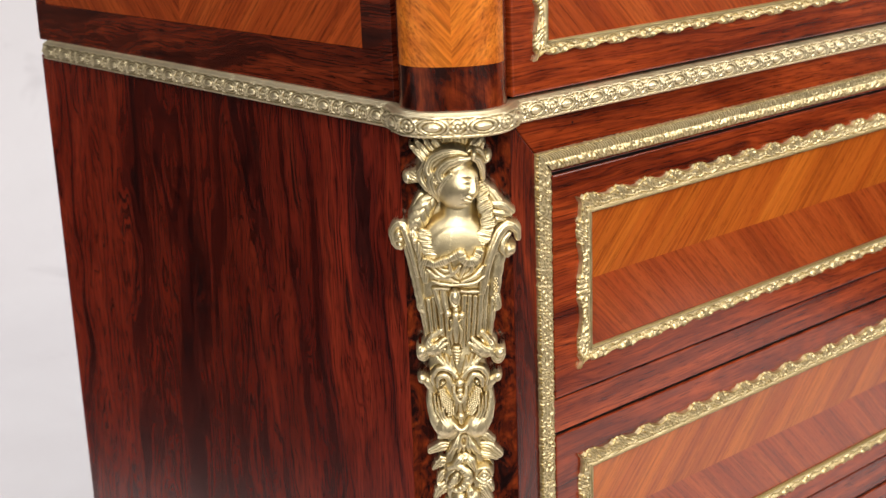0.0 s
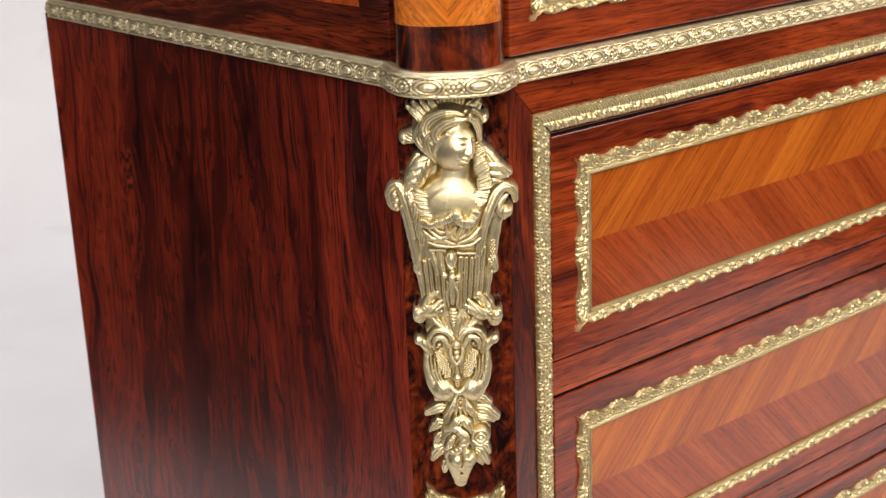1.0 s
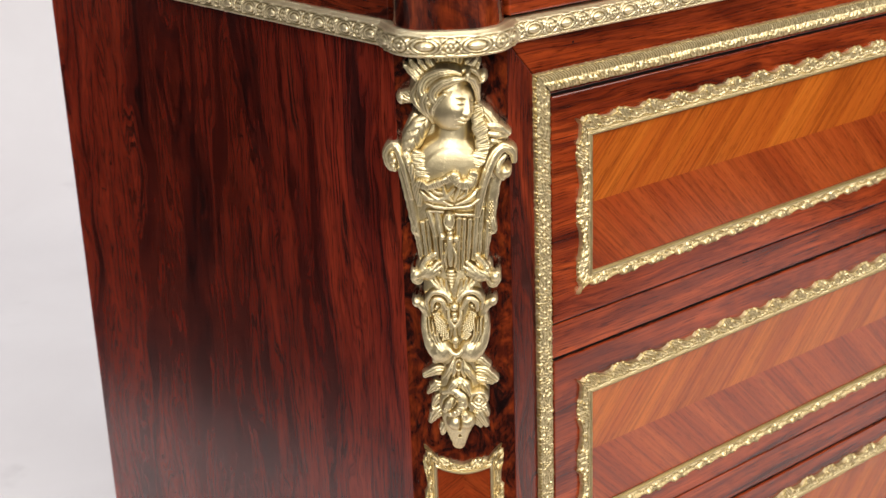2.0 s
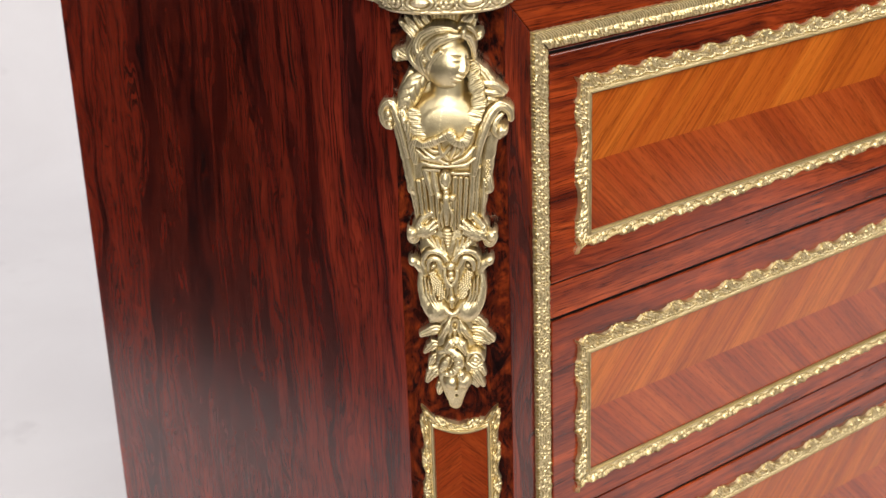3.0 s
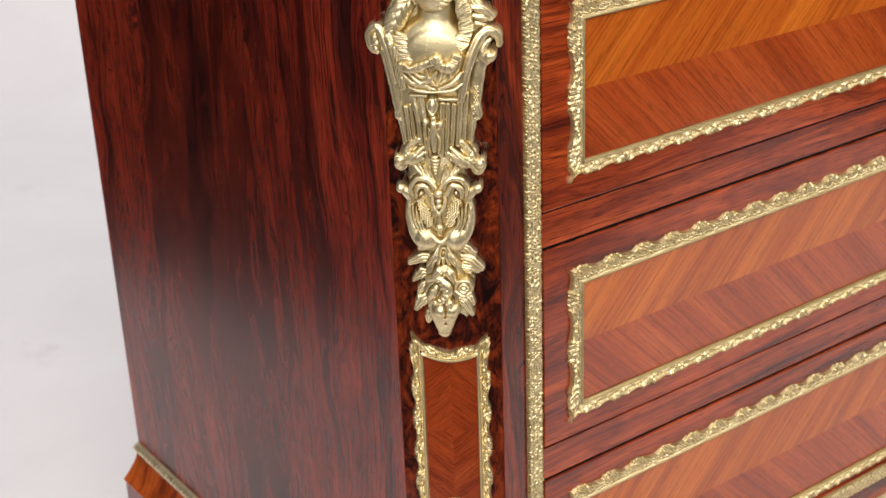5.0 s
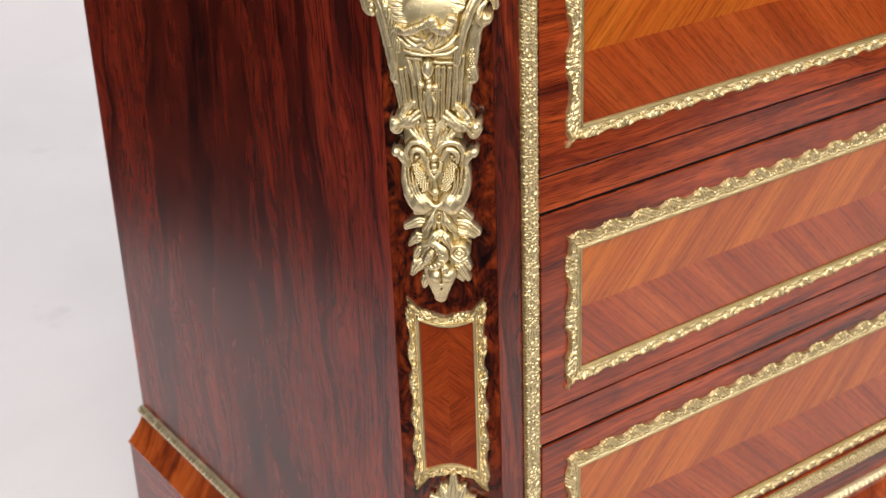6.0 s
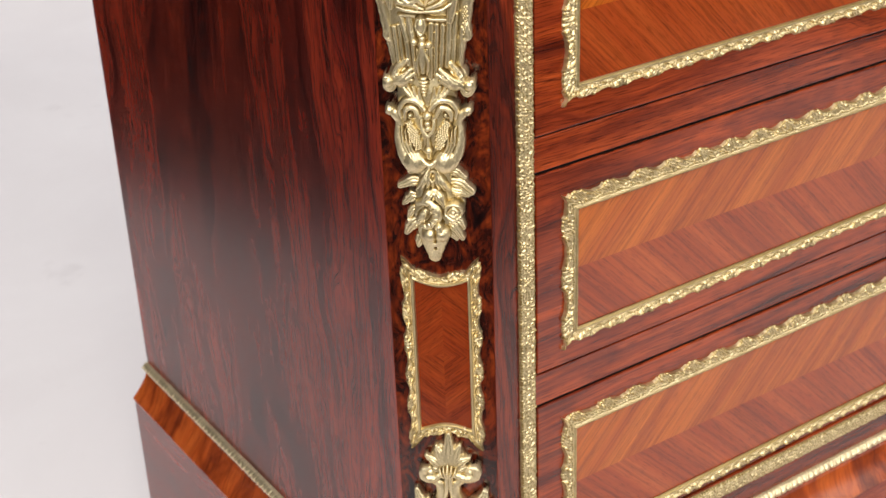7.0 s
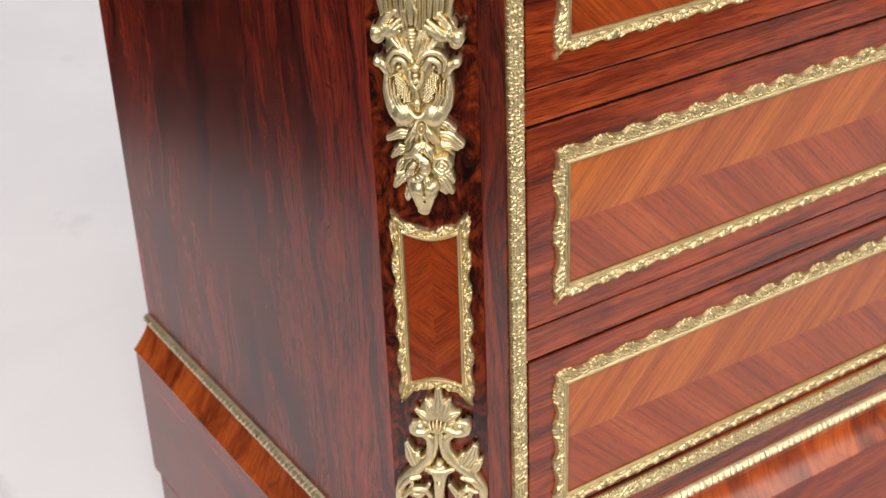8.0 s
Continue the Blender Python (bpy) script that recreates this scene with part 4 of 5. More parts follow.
def head_points(place, size, yaw, lift, roll):
    """A plain idealised head as a dense skin: oval skull, brow, sockets, nose, lips and chin."""
    a, b = np.meshgrid(np.linspace(0, 2 * math.pi, 900), np.linspace(-1, 1, 900))
    x, y, z = np.sqrt(1 - b * b) * np.sin(a), b, np.sqrt(1 - b * b) * np.cos(a)

    def hump(p, wp, q, wq):
        return np.exp(-(p / wp) ** 2 - (q / wq) ** 2)

    low = np.clip(-y, 0, 1)
    px = x * 9.9 * (1 - 0.24 * low ** 1.8)
    py = y * 13.2
    pz = z * 12.2 * (1 + 0.05 * low)
    ax = np.abs(px)
    down = np.clip((3.4 - py) / 7.6, 0, 1)
    f = (0.6 + 1.9 * down) * np.exp(-(px / (1.0 + 0.55 * down)) ** 2) / (1 + np.exp(-(py + 4.8) * 3.0)) / (1 + np.exp((py - 3.8) * 1.2))
    f = f + 0.6 * hump(ax - 1.5, 0.8, py + 4.1, 0.9)
    f = f + 0.3 * hump(ax - 4.0, 3.0, py - 4.8 + 0.14 * ax, 1.4) - 1.15 * hump(ax - 3.9, 2.2, py - 1.6, 1.6)
    f = f + 1.4 * hump(ax - 3.9, 1.6, py - 1.4, 1.0) - 0.6 * hump(ax - 4.0, 2.0, py - 2.8, 0.45) - 0.45 * hump(ax - 4.0, 1.7, py + 0.1, 0.38)
    f = f + 0.9 * hump(px, 3.2, py + 7.4, 2.3) + 1.5 * hump(ax - 0.9, 1.5, py + 6.6, 0.75) + 1.8 * hump(px, 1.7, py + 8.3, 0.80)
    f = f - 1.5 * hump(px, 2.8, py + 7.45, 0.38) - 1.1 * hump(px, 2.6, py + 9.8, 0.75) + 1.9 * hump(px, 2.9, py + 11.4, 1.9)
    f = f + 1.0 * hump(ax - 5.4, 3.2, py + 3.0, 3.4)
    pz = pz + np.where(z > 0, f * np.clip(z * 1.8, 0, 1), 0)
    rot = np.array((Matrix.Rotation(radians(roll), 3, "Z") @ Matrix.Rotation(radians(-lift), 3, "X") @ Matrix.Rotation(radians(yaw), 3, "Y")))
    p = np.stack([px, py, pz], -1).reshape(-1, 3) * size @ rot.T
    return p[p[:, 2] > -2] + np.array(place)


def bust_mount():
    m = Relief(-41, 40, 572, 768)
    # ground of the shoulders, breast and neck
    m.stroke([(-1, 708, 11), (-1.5, 691.5, 13), (-2, 668.7, 14)], [22, 24, 21], 0.35, k=1)
    m.stroke([(-18.3, 715, 10), (-20.9, 704.3, 12), (-20.2, 692.8, 12)], [7, 8, 6], 0.6)
    m.stroke([(20, 716.2, 10), (21.9, 705.1, 11), (20.5, 694, 12)], [7, 8, 6], 0.6)
    m.stroke([(2, 726.6, 17.5), (0.6, 714.9, 18.5), (-1.2, 702.7, 19.5)], [8.4, 9.4, 15], 0.75, k=3)
    m.mass((-1.6, 699.7, 21.5), 19, 17, 9, 2.5)
    m.mass((-0.8, 694.0, 20.6), 16, 16, 2.4, 5.0)
    m.soften(24, 0.3)
    # fluted crown under the moulding, with feathers
    m.mass((-0.6, 752.2, 10), 16, 12, 8, 1.0)
    for k in range(-5, 6):
        m.stroke([(2.5 + k * 1.7, 750, 9), (2.5 + k * 2.1, 757, 9.5), (2.5 + k * 2.5, 766, 9)], [0.9, 1.1, 1.0], 1.3)
    for a, b, c in (((-14.2, 744.8, 16), (-19.4, 750.4, 15.5), (-24.2, 754.9, 12)), ((-13, 748.6, 16), (-17.7, 753.5, 15), (-21.1, 757.6, 12)), ((-10.3, 750.5, 15), (-14.4, 754.8, 14), (-16.7, 759.4, 12)), ((-8.1, 751.9, 14), (-10.7, 756.1, 13), (-12, 759.5, 12))):
        m.stroke([a, b, c], [1.6, 2.4, 1.7], 0.7, 3)
    for a, b, c in (((9.1, 750.9, 17), (11.8, 754.8, 15), (15.1, 757.9, 12)), ((11.2, 750.1, 16), (14.2, 752.9, 14), (15.8, 755.2, 11)), ((8, 752.2, 15), (10.3, 756.3, 14), (12.5, 758.8, 12))):
        m.stroke([a, b, c], [1.4, 2.0, 1.4], 0.7, 3)
    # head turned aside
    m.mass((-7.3, 742.7, 17), 15, 13, 12, 1.0)
    m.splat(head_points((0.4, 734.2, 16.4), 1.10, 42, 14, -10))
    m.mass((-1.5, 745.5, 24.5), 12, 7.5, 9, 1.5)
    m.soften(1)
    # swept, waved hair
    m.stroke([(-9, 727, 16), (-15.2, 732.3, 16.5), (-18.4, 738.9, 16), (-15.5, 745.2, 17.5), (-11.3, 749.3, 19)], [2.4, 3.4, 3.8, 3.4, 2.5], 0.7, 4)
    m.stroke([(-9.5, 725.8, 18), (-11.9, 731.3, 21), (-13.2, 737.1, 22), (-10.9, 740.8, 22.5)], [2.2, 3.4, 3.6, 2.6], 0.7, 4)
    m.stroke([(6, 752.4, 24.5), (-2.4, 753.0, 24.5), (-11.1, 749.0, 21.5), (-14.4, 742.8, 21), (-11, 737.0, 22), (-5.7, 735.6, 22.5)], [1.6, 3.0, 3.8, 3.6, 3.2, 1.6], 0.72, 4)
    m.stroke([(8.4, 750.6, 28), (2.3, 749.6, 28), (-4.7, 746.6, 26.5), (-8.6, 741.8, 25), (-6.4, 737.2, 25), (-2.4, 738.4, 25.5), (-2.2, 741.4, 26)], [1.2, 2.4, 3.2, 3.2, 2.8, 2.0, 0.8], 0.75, 3)
    m.stroke([(-2.4, 741.4, 26.5), (-6.0, 737.0, 25.5), (-8.4, 732.6, 23.5), (-8.4, 728.2, 21), (-9.9, 724.4, 17)], [1.5, 2.7, 3.0, 2.6, 1.4], 0.75, 4)
    m.stroke([(8.9, 750.8, 28), (12.6, 748.4, 25.5), (14.7, 742.4, 21), (15.1, 735.6, 16)], [1.2, 2.0, 2.0, 1.4], 0.8, 3)
    m.stroke([(8.1, 753.5, 22), (13.4, 751.4, 18), (16, 745.7, 14)], [1.6, 2.2, 1.8], 0.8, 3)
    m.mass((10.2, 752, 29), 1.6, 2.4, 2.5)
    m.stroke([(-17.2, 738.6, 15), (-22.1, 737.9, 13.5), (-26.6, 736.7, 11.5)], [3.4, 4.2, 3.6], 0.85, 3, twist=1.4)
    m.mass((-27.1, 736.5, 12), 3.0, 3.8, 5)
    m.mass((17.3, 747.2, 12.5), 3.4, 3.8, 6)
    m.stroke([(15.3, 746, 13), (17.5, 745.5, 13.4), (19.1, 746.9, 12.5)], [0.9, 1.0, 0.7], 1)
    # plait on one shoulder
    m.stroke([(-12.3, 726.6, 14), (-17.3, 721.2, 16.5), (-21.9, 713.1, 17), (-25, 705.5, 16)], [3.6, 5.6, 6.0, 3.6], 0.75, 2, twist=-0.55)
    m.stroke([(-19.9, 726.8, 12), (-22.9, 720.5, 13), (-25.4, 713.8, 13), (-27.1, 707, 13)], [2.0, 2.6, 2.6, 1.8], 0.8, 2, twist=0.9)
    m.stroke([(-25.5, 705.3, 17), (-22.8, 699.2, 18), (-20.9, 692.4, 18), (-20.5, 685.3, 17.5), (-19, 677.1, 17)], [2.6, 3.2, 2.8, 2.6, 2.0], 0.8, 3, twist=0.8)
    m.mass((-24.5, 701.9, 19), 2.2, 2.2, 3)
    # curls and a ribbon on the other
    m.stroke([(13.9, 733.1, 14), (18.6, 727.6, 15), (22.8, 721.4, 15), (29.8, 715.8, 13)], [1.8, 3.4, 3.8, 1.8], 0.75, 4)
    m.stroke([(20.1, 721.1, 16), (26, 719.9, 15.5), (31.5, 715.2, 12.5)], [1.8, 2.4, 1.4], 0.8, 2)
    m.stroke([(20, 716.4, 15), (25.9, 715, 14.5), (30.4, 713.3, 12)], [1.6, 2.2, 1.2], 0.8, 2)
    m.stroke([(19.9, 711.6, 14), (24.2, 711.4, 13.5), (28, 709.9, 12)], [1.4, 1.9, 1.2], 0.8, 2)
    # pleated collar and the torn edge of the gown
    m.pleats([(13.6, 729.8, 16.5), (15.3, 721.9, 18.5), (16.9, 714.8, 19), (16.7, 707.6, 19.5), (13.6, 702.1, 20.5)], 4.2, 1.5, 1.0, 0.25)
    m.pleats([(-19.5, 705.4, 18), (-17.7, 699.7, 20), (-15.5, 693.7, 21)], 3.8, 1.6, 1.0, -0.3)
    m.pleats([(-18.8, 690.2, 22.5), (-13.4, 688.9, 24.5), (-6.2, 691.6, 26), (0.8, 695.1, 26.2)], 2.3, 1.9, 0.8)
    m.pleats([(1, 695.3, 26.2), (3.6, 690.8, 26.4), (8.4, 690.3, 26), (11.6, 695, 24)], 2.7, 1.8, 0.9)
    # cloth gathered below the breast
    m.mass((-1.7, 681.9, 21), 19, 10, 10, 1.5)
    for line, w, h in ((((-17.9, 684.6, 19), (-12.6, 680.8, 22), (-4.9, 681.8, 23), (0.7, 687.3, 24)), 1.5, 1.9), (((-14.7, 685.9, 20), (-9.3, 681.4, 22.5), (-0.7, 677.2, 22)), 1.3, 1.6), (((13.5, 685.7, 20), (9.2, 680.8, 22), (1.5, 677.2, 22)), 1.5, 1.9),
                       (((15.2, 679.9, 18), (9.1, 676.3, 20.5), (-0.8, 675.3, 21)), 1.2, 1.5), (((-5.2, 689.2, 24), (-4.3, 684.5, 23.5), (-0.6, 680, 22.5)), 1.2, 1.5), (((4.2, 688.9, 24), (2.2, 684.1, 23), (0.7, 679.8, 22)), 1.2, 1.5),
                       (((-15.1, 677.6, 19), (-9.6, 675.9, 20.5), (-0.8, 675.3, 21)), 1.2, 1.4), (((8.3, 688.5, 23), (7.1, 683.7, 22), (2.6, 680.4, 22)), 1.1, 1.3), (((-11.3, 687, 22), (-8.6, 685, 23), (-4.8, 684.9, 23)), 1.0, 1.2)):
        m.stroke(list(line), [w * 0.6, w, w * 0.6], 0.9, k=0.4)
        m.stroke(list(line), [w * 1.6, w * 1.9, w * 1.6], add=-0.15)
    # shoulder scrolls
    m.stroke([(-18.8, 641.5, 9), (-20.6, 656.3, 10.5), (-21.7, 662.3, 11), (-24.6, 681.4, 12), (-27.5, 696.6, 12.5)], [2.8, 3.2, 3.7, 4.2, 4.2], 0.9, 2)
    m.stroke([(-23.4, 679.7, 14), (-26.1, 693.9, 15), (-28.5, 703.1, 15), (-31, 709.1, 14), (-34.9, 708.8, 12.5), (-37.2, 704, 11.5), (-35.5, 697.6, 11), (-32.9, 695.3, 10.5)], [1.8, 2.4, 2.7, 2.8, 2.6, 2.4, 2.2, 1.5], 0.9, 2)
    m.mass((-33.2, 702.9, 12), 4.0, 6.5, 3)
    for p in ((-33.7, 704.5, 13.4), (-32.8, 701.3, 13.2), (-33.4, 698, 12.8)):
        m.mass(p, 1.7, 1.6, 2, 0.3)
    m.stroke([(15.8, 640.5, 9), (17.6, 655.1, 10), (19.2, 660.8, 10), (21, 677.3, 10.5), (24.5, 693.6, 11)], [2.6, 3.2, 3.8, 4.2, 4.2], 0.8)
    m.dots([(20.1, 659.7, 10.4), (20.6, 668.2, 10.8), (21.2, 676.6, 10.8)], 1.4, 1.5, 0.5)
    m.stroke([(13, 669.2, 17), (15.6, 682.3, 18.5), (19.4, 694.8, 18.5), (24, 704.4, 17), (29, 707.7, 15), (33.3, 704.8, 13), (34.4, 699.2, 11.5)], [1.9, 2.6, 3.0, 3.2, 3.0, 2.6, 1.6], 0.85, 2)
    m.stroke([(29.5, 702.6, 13), (26.1, 699.1, 14.5), (25.4, 694.2, 15), (28.1, 690.7, 15)], [1.4, 2.0, 2.4, 2.0], 0.9)
    m.mass((29.2, 693.7, 16.5), 3.9, 4.4, 6)
    m.mass((31.1, 698.3, 10), 2.0, 3.6, 1, cut=3.0)
    # fluted pedestal
    m.stroke([(-2.2, 676.7, 13.5), (-2.7, 649.5, 12.5), (-3.3, 621.5, 11.5)], [20, 17.5, 16.5], 0.45, k=1)
    for a, b in (((-14.3, 672.1, 16), (-6.3, 672.1, 17.5)), ((1, 670.4, 17.5), (10.5, 669.5, 16.5))):
        m.stroke([a, b], [1.0, 1.0], 1)
    for a, b, w in (((-18.2, 664.3, 13.5), (-16.4, 642.7, 12.5), 1.3), ((-15.4, 665.8, 14.5), (-14, 644.2, 13.5), 1.1), ((-11.5, 657.6, 15), (-10.7, 643.1, 14), 1.5), ((-8, 654.8, 15.5), (-7.6, 636, 14.5), 1.1), ((-5.5, 652.5, 16), (-5.1, 641.1, 15.5), 0.9),
                    ((-0.3, 652.4, 16), (-1.1, 641, 15.5), 0.9), ((2.7, 667.1, 16.5), (0.9, 635.8, 14.5), 1.6), ((5.7, 666.8, 16.5), (3.9, 636.9, 14.5), 1.2), ((9, 666.4, 15.5), (6.9, 642, 14), 1.3), ((12.8, 672.2, 15), (10.3, 642.2, 13), 1.8), ((15.8, 671.6, 13.5), (13.2, 642.9, 12), 1.3), ((18.7, 663.7, 11), (17, 642.1, 10), 1.0)):
        m.stroke([a, tuple((np.array(a) + np.array(b)) / 2), b], [w, w, w * 0.9], 0.9, k=0.4)
        m.stroke([a, tuple((np.array(a) + np.array(b)) / 2), b], [w * 0.35, w * 0.35], add=-0.25)
    for line in (((-14.3, 671.5, 16), (-12.3, 665.2, 16.5), (-10.9, 658.1, 16.5)), ((-9.3, 671.1, 17), (-8.7, 665.3, 17), (-7.6, 657.2, 17.5))):
        m.stroke(list(line), [1.6, 2.2, 1.6], 0.9, 2)
    m.mass((-2.8, 667, 20), 3.3, 6.0, 5)
    m.stroke([(-4.5, 670.5, 19), (-5.3, 666.4, 19), (-2.9, 661.9, 19.5), (-0.3, 666.3, 19), (-0.8, 670.4, 19)], [0.8, 0.9, 0.8], 1, k=0.2)
    for p, r in (((-7, 657.3, 18.5), 2.0), ((0.7, 655.8, 18), 1.8), ((-2.7, 659, 18), 1.7), ((-2.8, 655.7, 18.5), 2.2)):
        m.mass(p, r, r * 1.1, r * 1.2, 0.3)
    m.stroke([(-2.9, 654.3, 18), (-2.9, 646.5, 17.5), (-2.9, 639.6, 16.5)], [1.4, 2.2, 1.2], 1.0)
    for e in (-1, 1):
        m.stroke([(-2.9 + e * 0.8, 652, 17), (-2.9 + e * 3.0, 645, 17), (-2.9 + e * 2.2, 638, 16)], [0.7, 1.0, 0.6], 1)
    for k, (y, r) in enumerate(((372, 2.2), (390, 2.9), (408, 2.7), (424, 2.3), (440, 1.8), (454, 1.2))):
        m.mass((-2.9, 636.0 - k * 2.05, 17.6 - 0.35 * k), r, 1.15, 2.2, 0.2)
    # leafed swellings and foot scrolls
    m.mass((-15.8, 634.9, 12.5), 8, 8, 7)
    m.mass((13.4, 633.5, 12.5), 8, 8, 7)
    m.stroke([(-20.3, 671.4, 10), (-21.4, 663.6, 11), (-23.2, 658.7, 11), (-20.6, 656.3, 10.5)], [1.6, 2.6, 2.2, 1.2], 0.9, 2)
    m.stroke([(20.2, 670.3, 10), (21.1, 663.6, 11), (21.9, 658.1, 10.5), (19.1, 656, 10)], [1.6, 2.6, 2.2, 1.2], 0.9, 2)
    for line, fan in ((((-11.7, 645.7, 14.5), (-17.2, 640.9, 14), (-20, 634.4, 14), (-22.1, 629.3, 14), (-24.2, 631.4, 14.5), (-24.2, 635.4, 15)), ((-9.6, 641, 15), (-8.6, 638, 15), (-9.9, 634.3, 14.5), (-13, 631.2, 14))),
                      (((12, 643.7, 14), (16, 638, 13.5), (18.1, 632, 13.5), (20.6, 626.5, 13.5), (23.4, 629, 14), (23.5, 633.4, 14.5)), ((6.3, 640.6, 15), (4.8, 637.7, 15), (6.5, 633.5, 14.5), (11.1, 629.4, 14)))):
        for i, tip in enumerate(fan):
            root = np.array(line[3]) * (0.75 - 0.16 * i) + np.array(line[1]) * (0.25 + 0.16 * i)
            mid = (root + np.array(tip)) / 2 + np.array((0, -1.2, 1.4))
            m.stroke([tuple(root), tuple(mid), tip], [2.0, 2.6, 1.0], 0.55, 2, k=0.9)
        m.stroke(list(line), [1.4, 2.2, 2.6, 2.8, 2.4, 1.6], 0.9, 2)
        m.mass((line[-1][0] - (1.2 if line[-1][0] > 0 else -1.2), line[-1][1] - 2.4, 15.5), 3.4, 3.8, 5.0, 0.5)
    # shield: leafy mask with two seed pods
    m.stroke([(-1.7, 625.7, 13), (-1.9, 612.4, 13), (-1.9, 596.3, 12.5), (-2.4, 582, 11)], [15.5, 16.5, 15.0, 9.5], 0.55, k=1)
    for s in (-1, 1):
        def o(x, y, n):
            return (-1.6 + s * x, y, n)
        for i in range(4):
            m.stroke([o(14.5 - 3.4 * i, 632 - i, 13 + 0.4 * i), o(10.5 - 2.2 * i, 626 - 0.6 * i, 14.4), o(4.5 - 0.8 * i, 620, 15.0)], [0.8, 1.3, 0.7], 1)
        m.stroke([o(1.5, 617, 16), o(6.5, 622.0, 15.6), o(12.5, 621.5, 14.6), o(16.0, 616.5, 13.5), o(15.4, 611.5, 13)], [1.1, 1.6, 1.7, 1.5, 1.0], 1)
        m.stroke([o(4.5, 612.5, 15.6), o(7.6, 618.0, 15.8), o(12.4, 616.4, 15.2), o(13.2, 610.8, 14.4)], [1.0, 1.6, 1.7, 1.1], 1, 2)
        m.mass(o(10.2, 613.0, 12), 2.2, 2.6, 1, cut=4.2)
        m.mass(o(10.0, 612.8, 13.2), 1.4, 1.5, 2.0, 0.2)
        m.stroke([o(16.0, 607, 11), o(18.2, 612, 12), o(21.6, 615.2, 12.2)], [2.6, 2.8, 2.6], 0.9)
        m.mass(o(22.0, 615.0, 13), 3.0, 3.2, 4.2, 0.4)
        m.stroke([o(16.8, 608, 11), o(17.4, 599, 12), o(14.6, 588, 13.5), o(9.6, 581.4, 14.5), o(4.0, 582.5, 14)], [2.0, 3.0, 4.0, 4.2, 2.2], 0.9)
        for i in range(3):
            m.stroke([o(16.4 - 2.0 * i, 606 - i * 1.6, 13.4), o(15.2 - 2.0 * i, 596 - i * 1.2, 14.2), o(10.8 - 2.0 * i, 586.4, 15.0)], [0.5, 0.9, 0.5], add=-0.4)
            m.stroke([o(15.4 - 2.0 * i, 605 - i * 1.6, 13.8), o(14.2 - 2.0 * i, 596 - i * 1.2, 14.8), o(10.0 - 2.0 * i, 587.0, 15.4)], [0.5, 0.9, 0.5], 1, k=0.3)
        m.mass(o(8.2, 584.6, 17.0), 6.6, 7.6, 6, 1.6)
        m.dots([o(11.0, 609.0, 13.6), o(8.0, 601.5, 14.8), o(5.4, 593.0, 14.8)], 2.9, 1.35, 0.72)
        m.stroke([o(3.6, 613, 15), o(3.2, 606, 16), o(0.4, 601.5, 16.4)], [0.9, 1.2, 1.1], 1)
        m.stroke([o(4.6, 587.4, 15.4), o(2.6, 584.6, 16.2), o(0.2, 583.4, 16.6)], [1.0, 1.5, 1.4], 1)
    for y, r, n in ((613.4, 2.6, 17.4), (609.0, 1.7, 17.0), (605.8, 1.9, 17.0), (592.4, 2.2, 17.2)):
        m.mass((-1.7, y, n), r, r, r * 1.3, 0.3)
    m.stroke([(-1.7, 600.5, 15.5), (-1.8, 596, 15.5), (-1.9, 588, 15.2)], [0.8, 1.2, 1.4], 1)
    return m.cast("bust_mount", "gilt bronze female bust on a tapering scrolled pedestal", 61, (0.5, 710, 19))


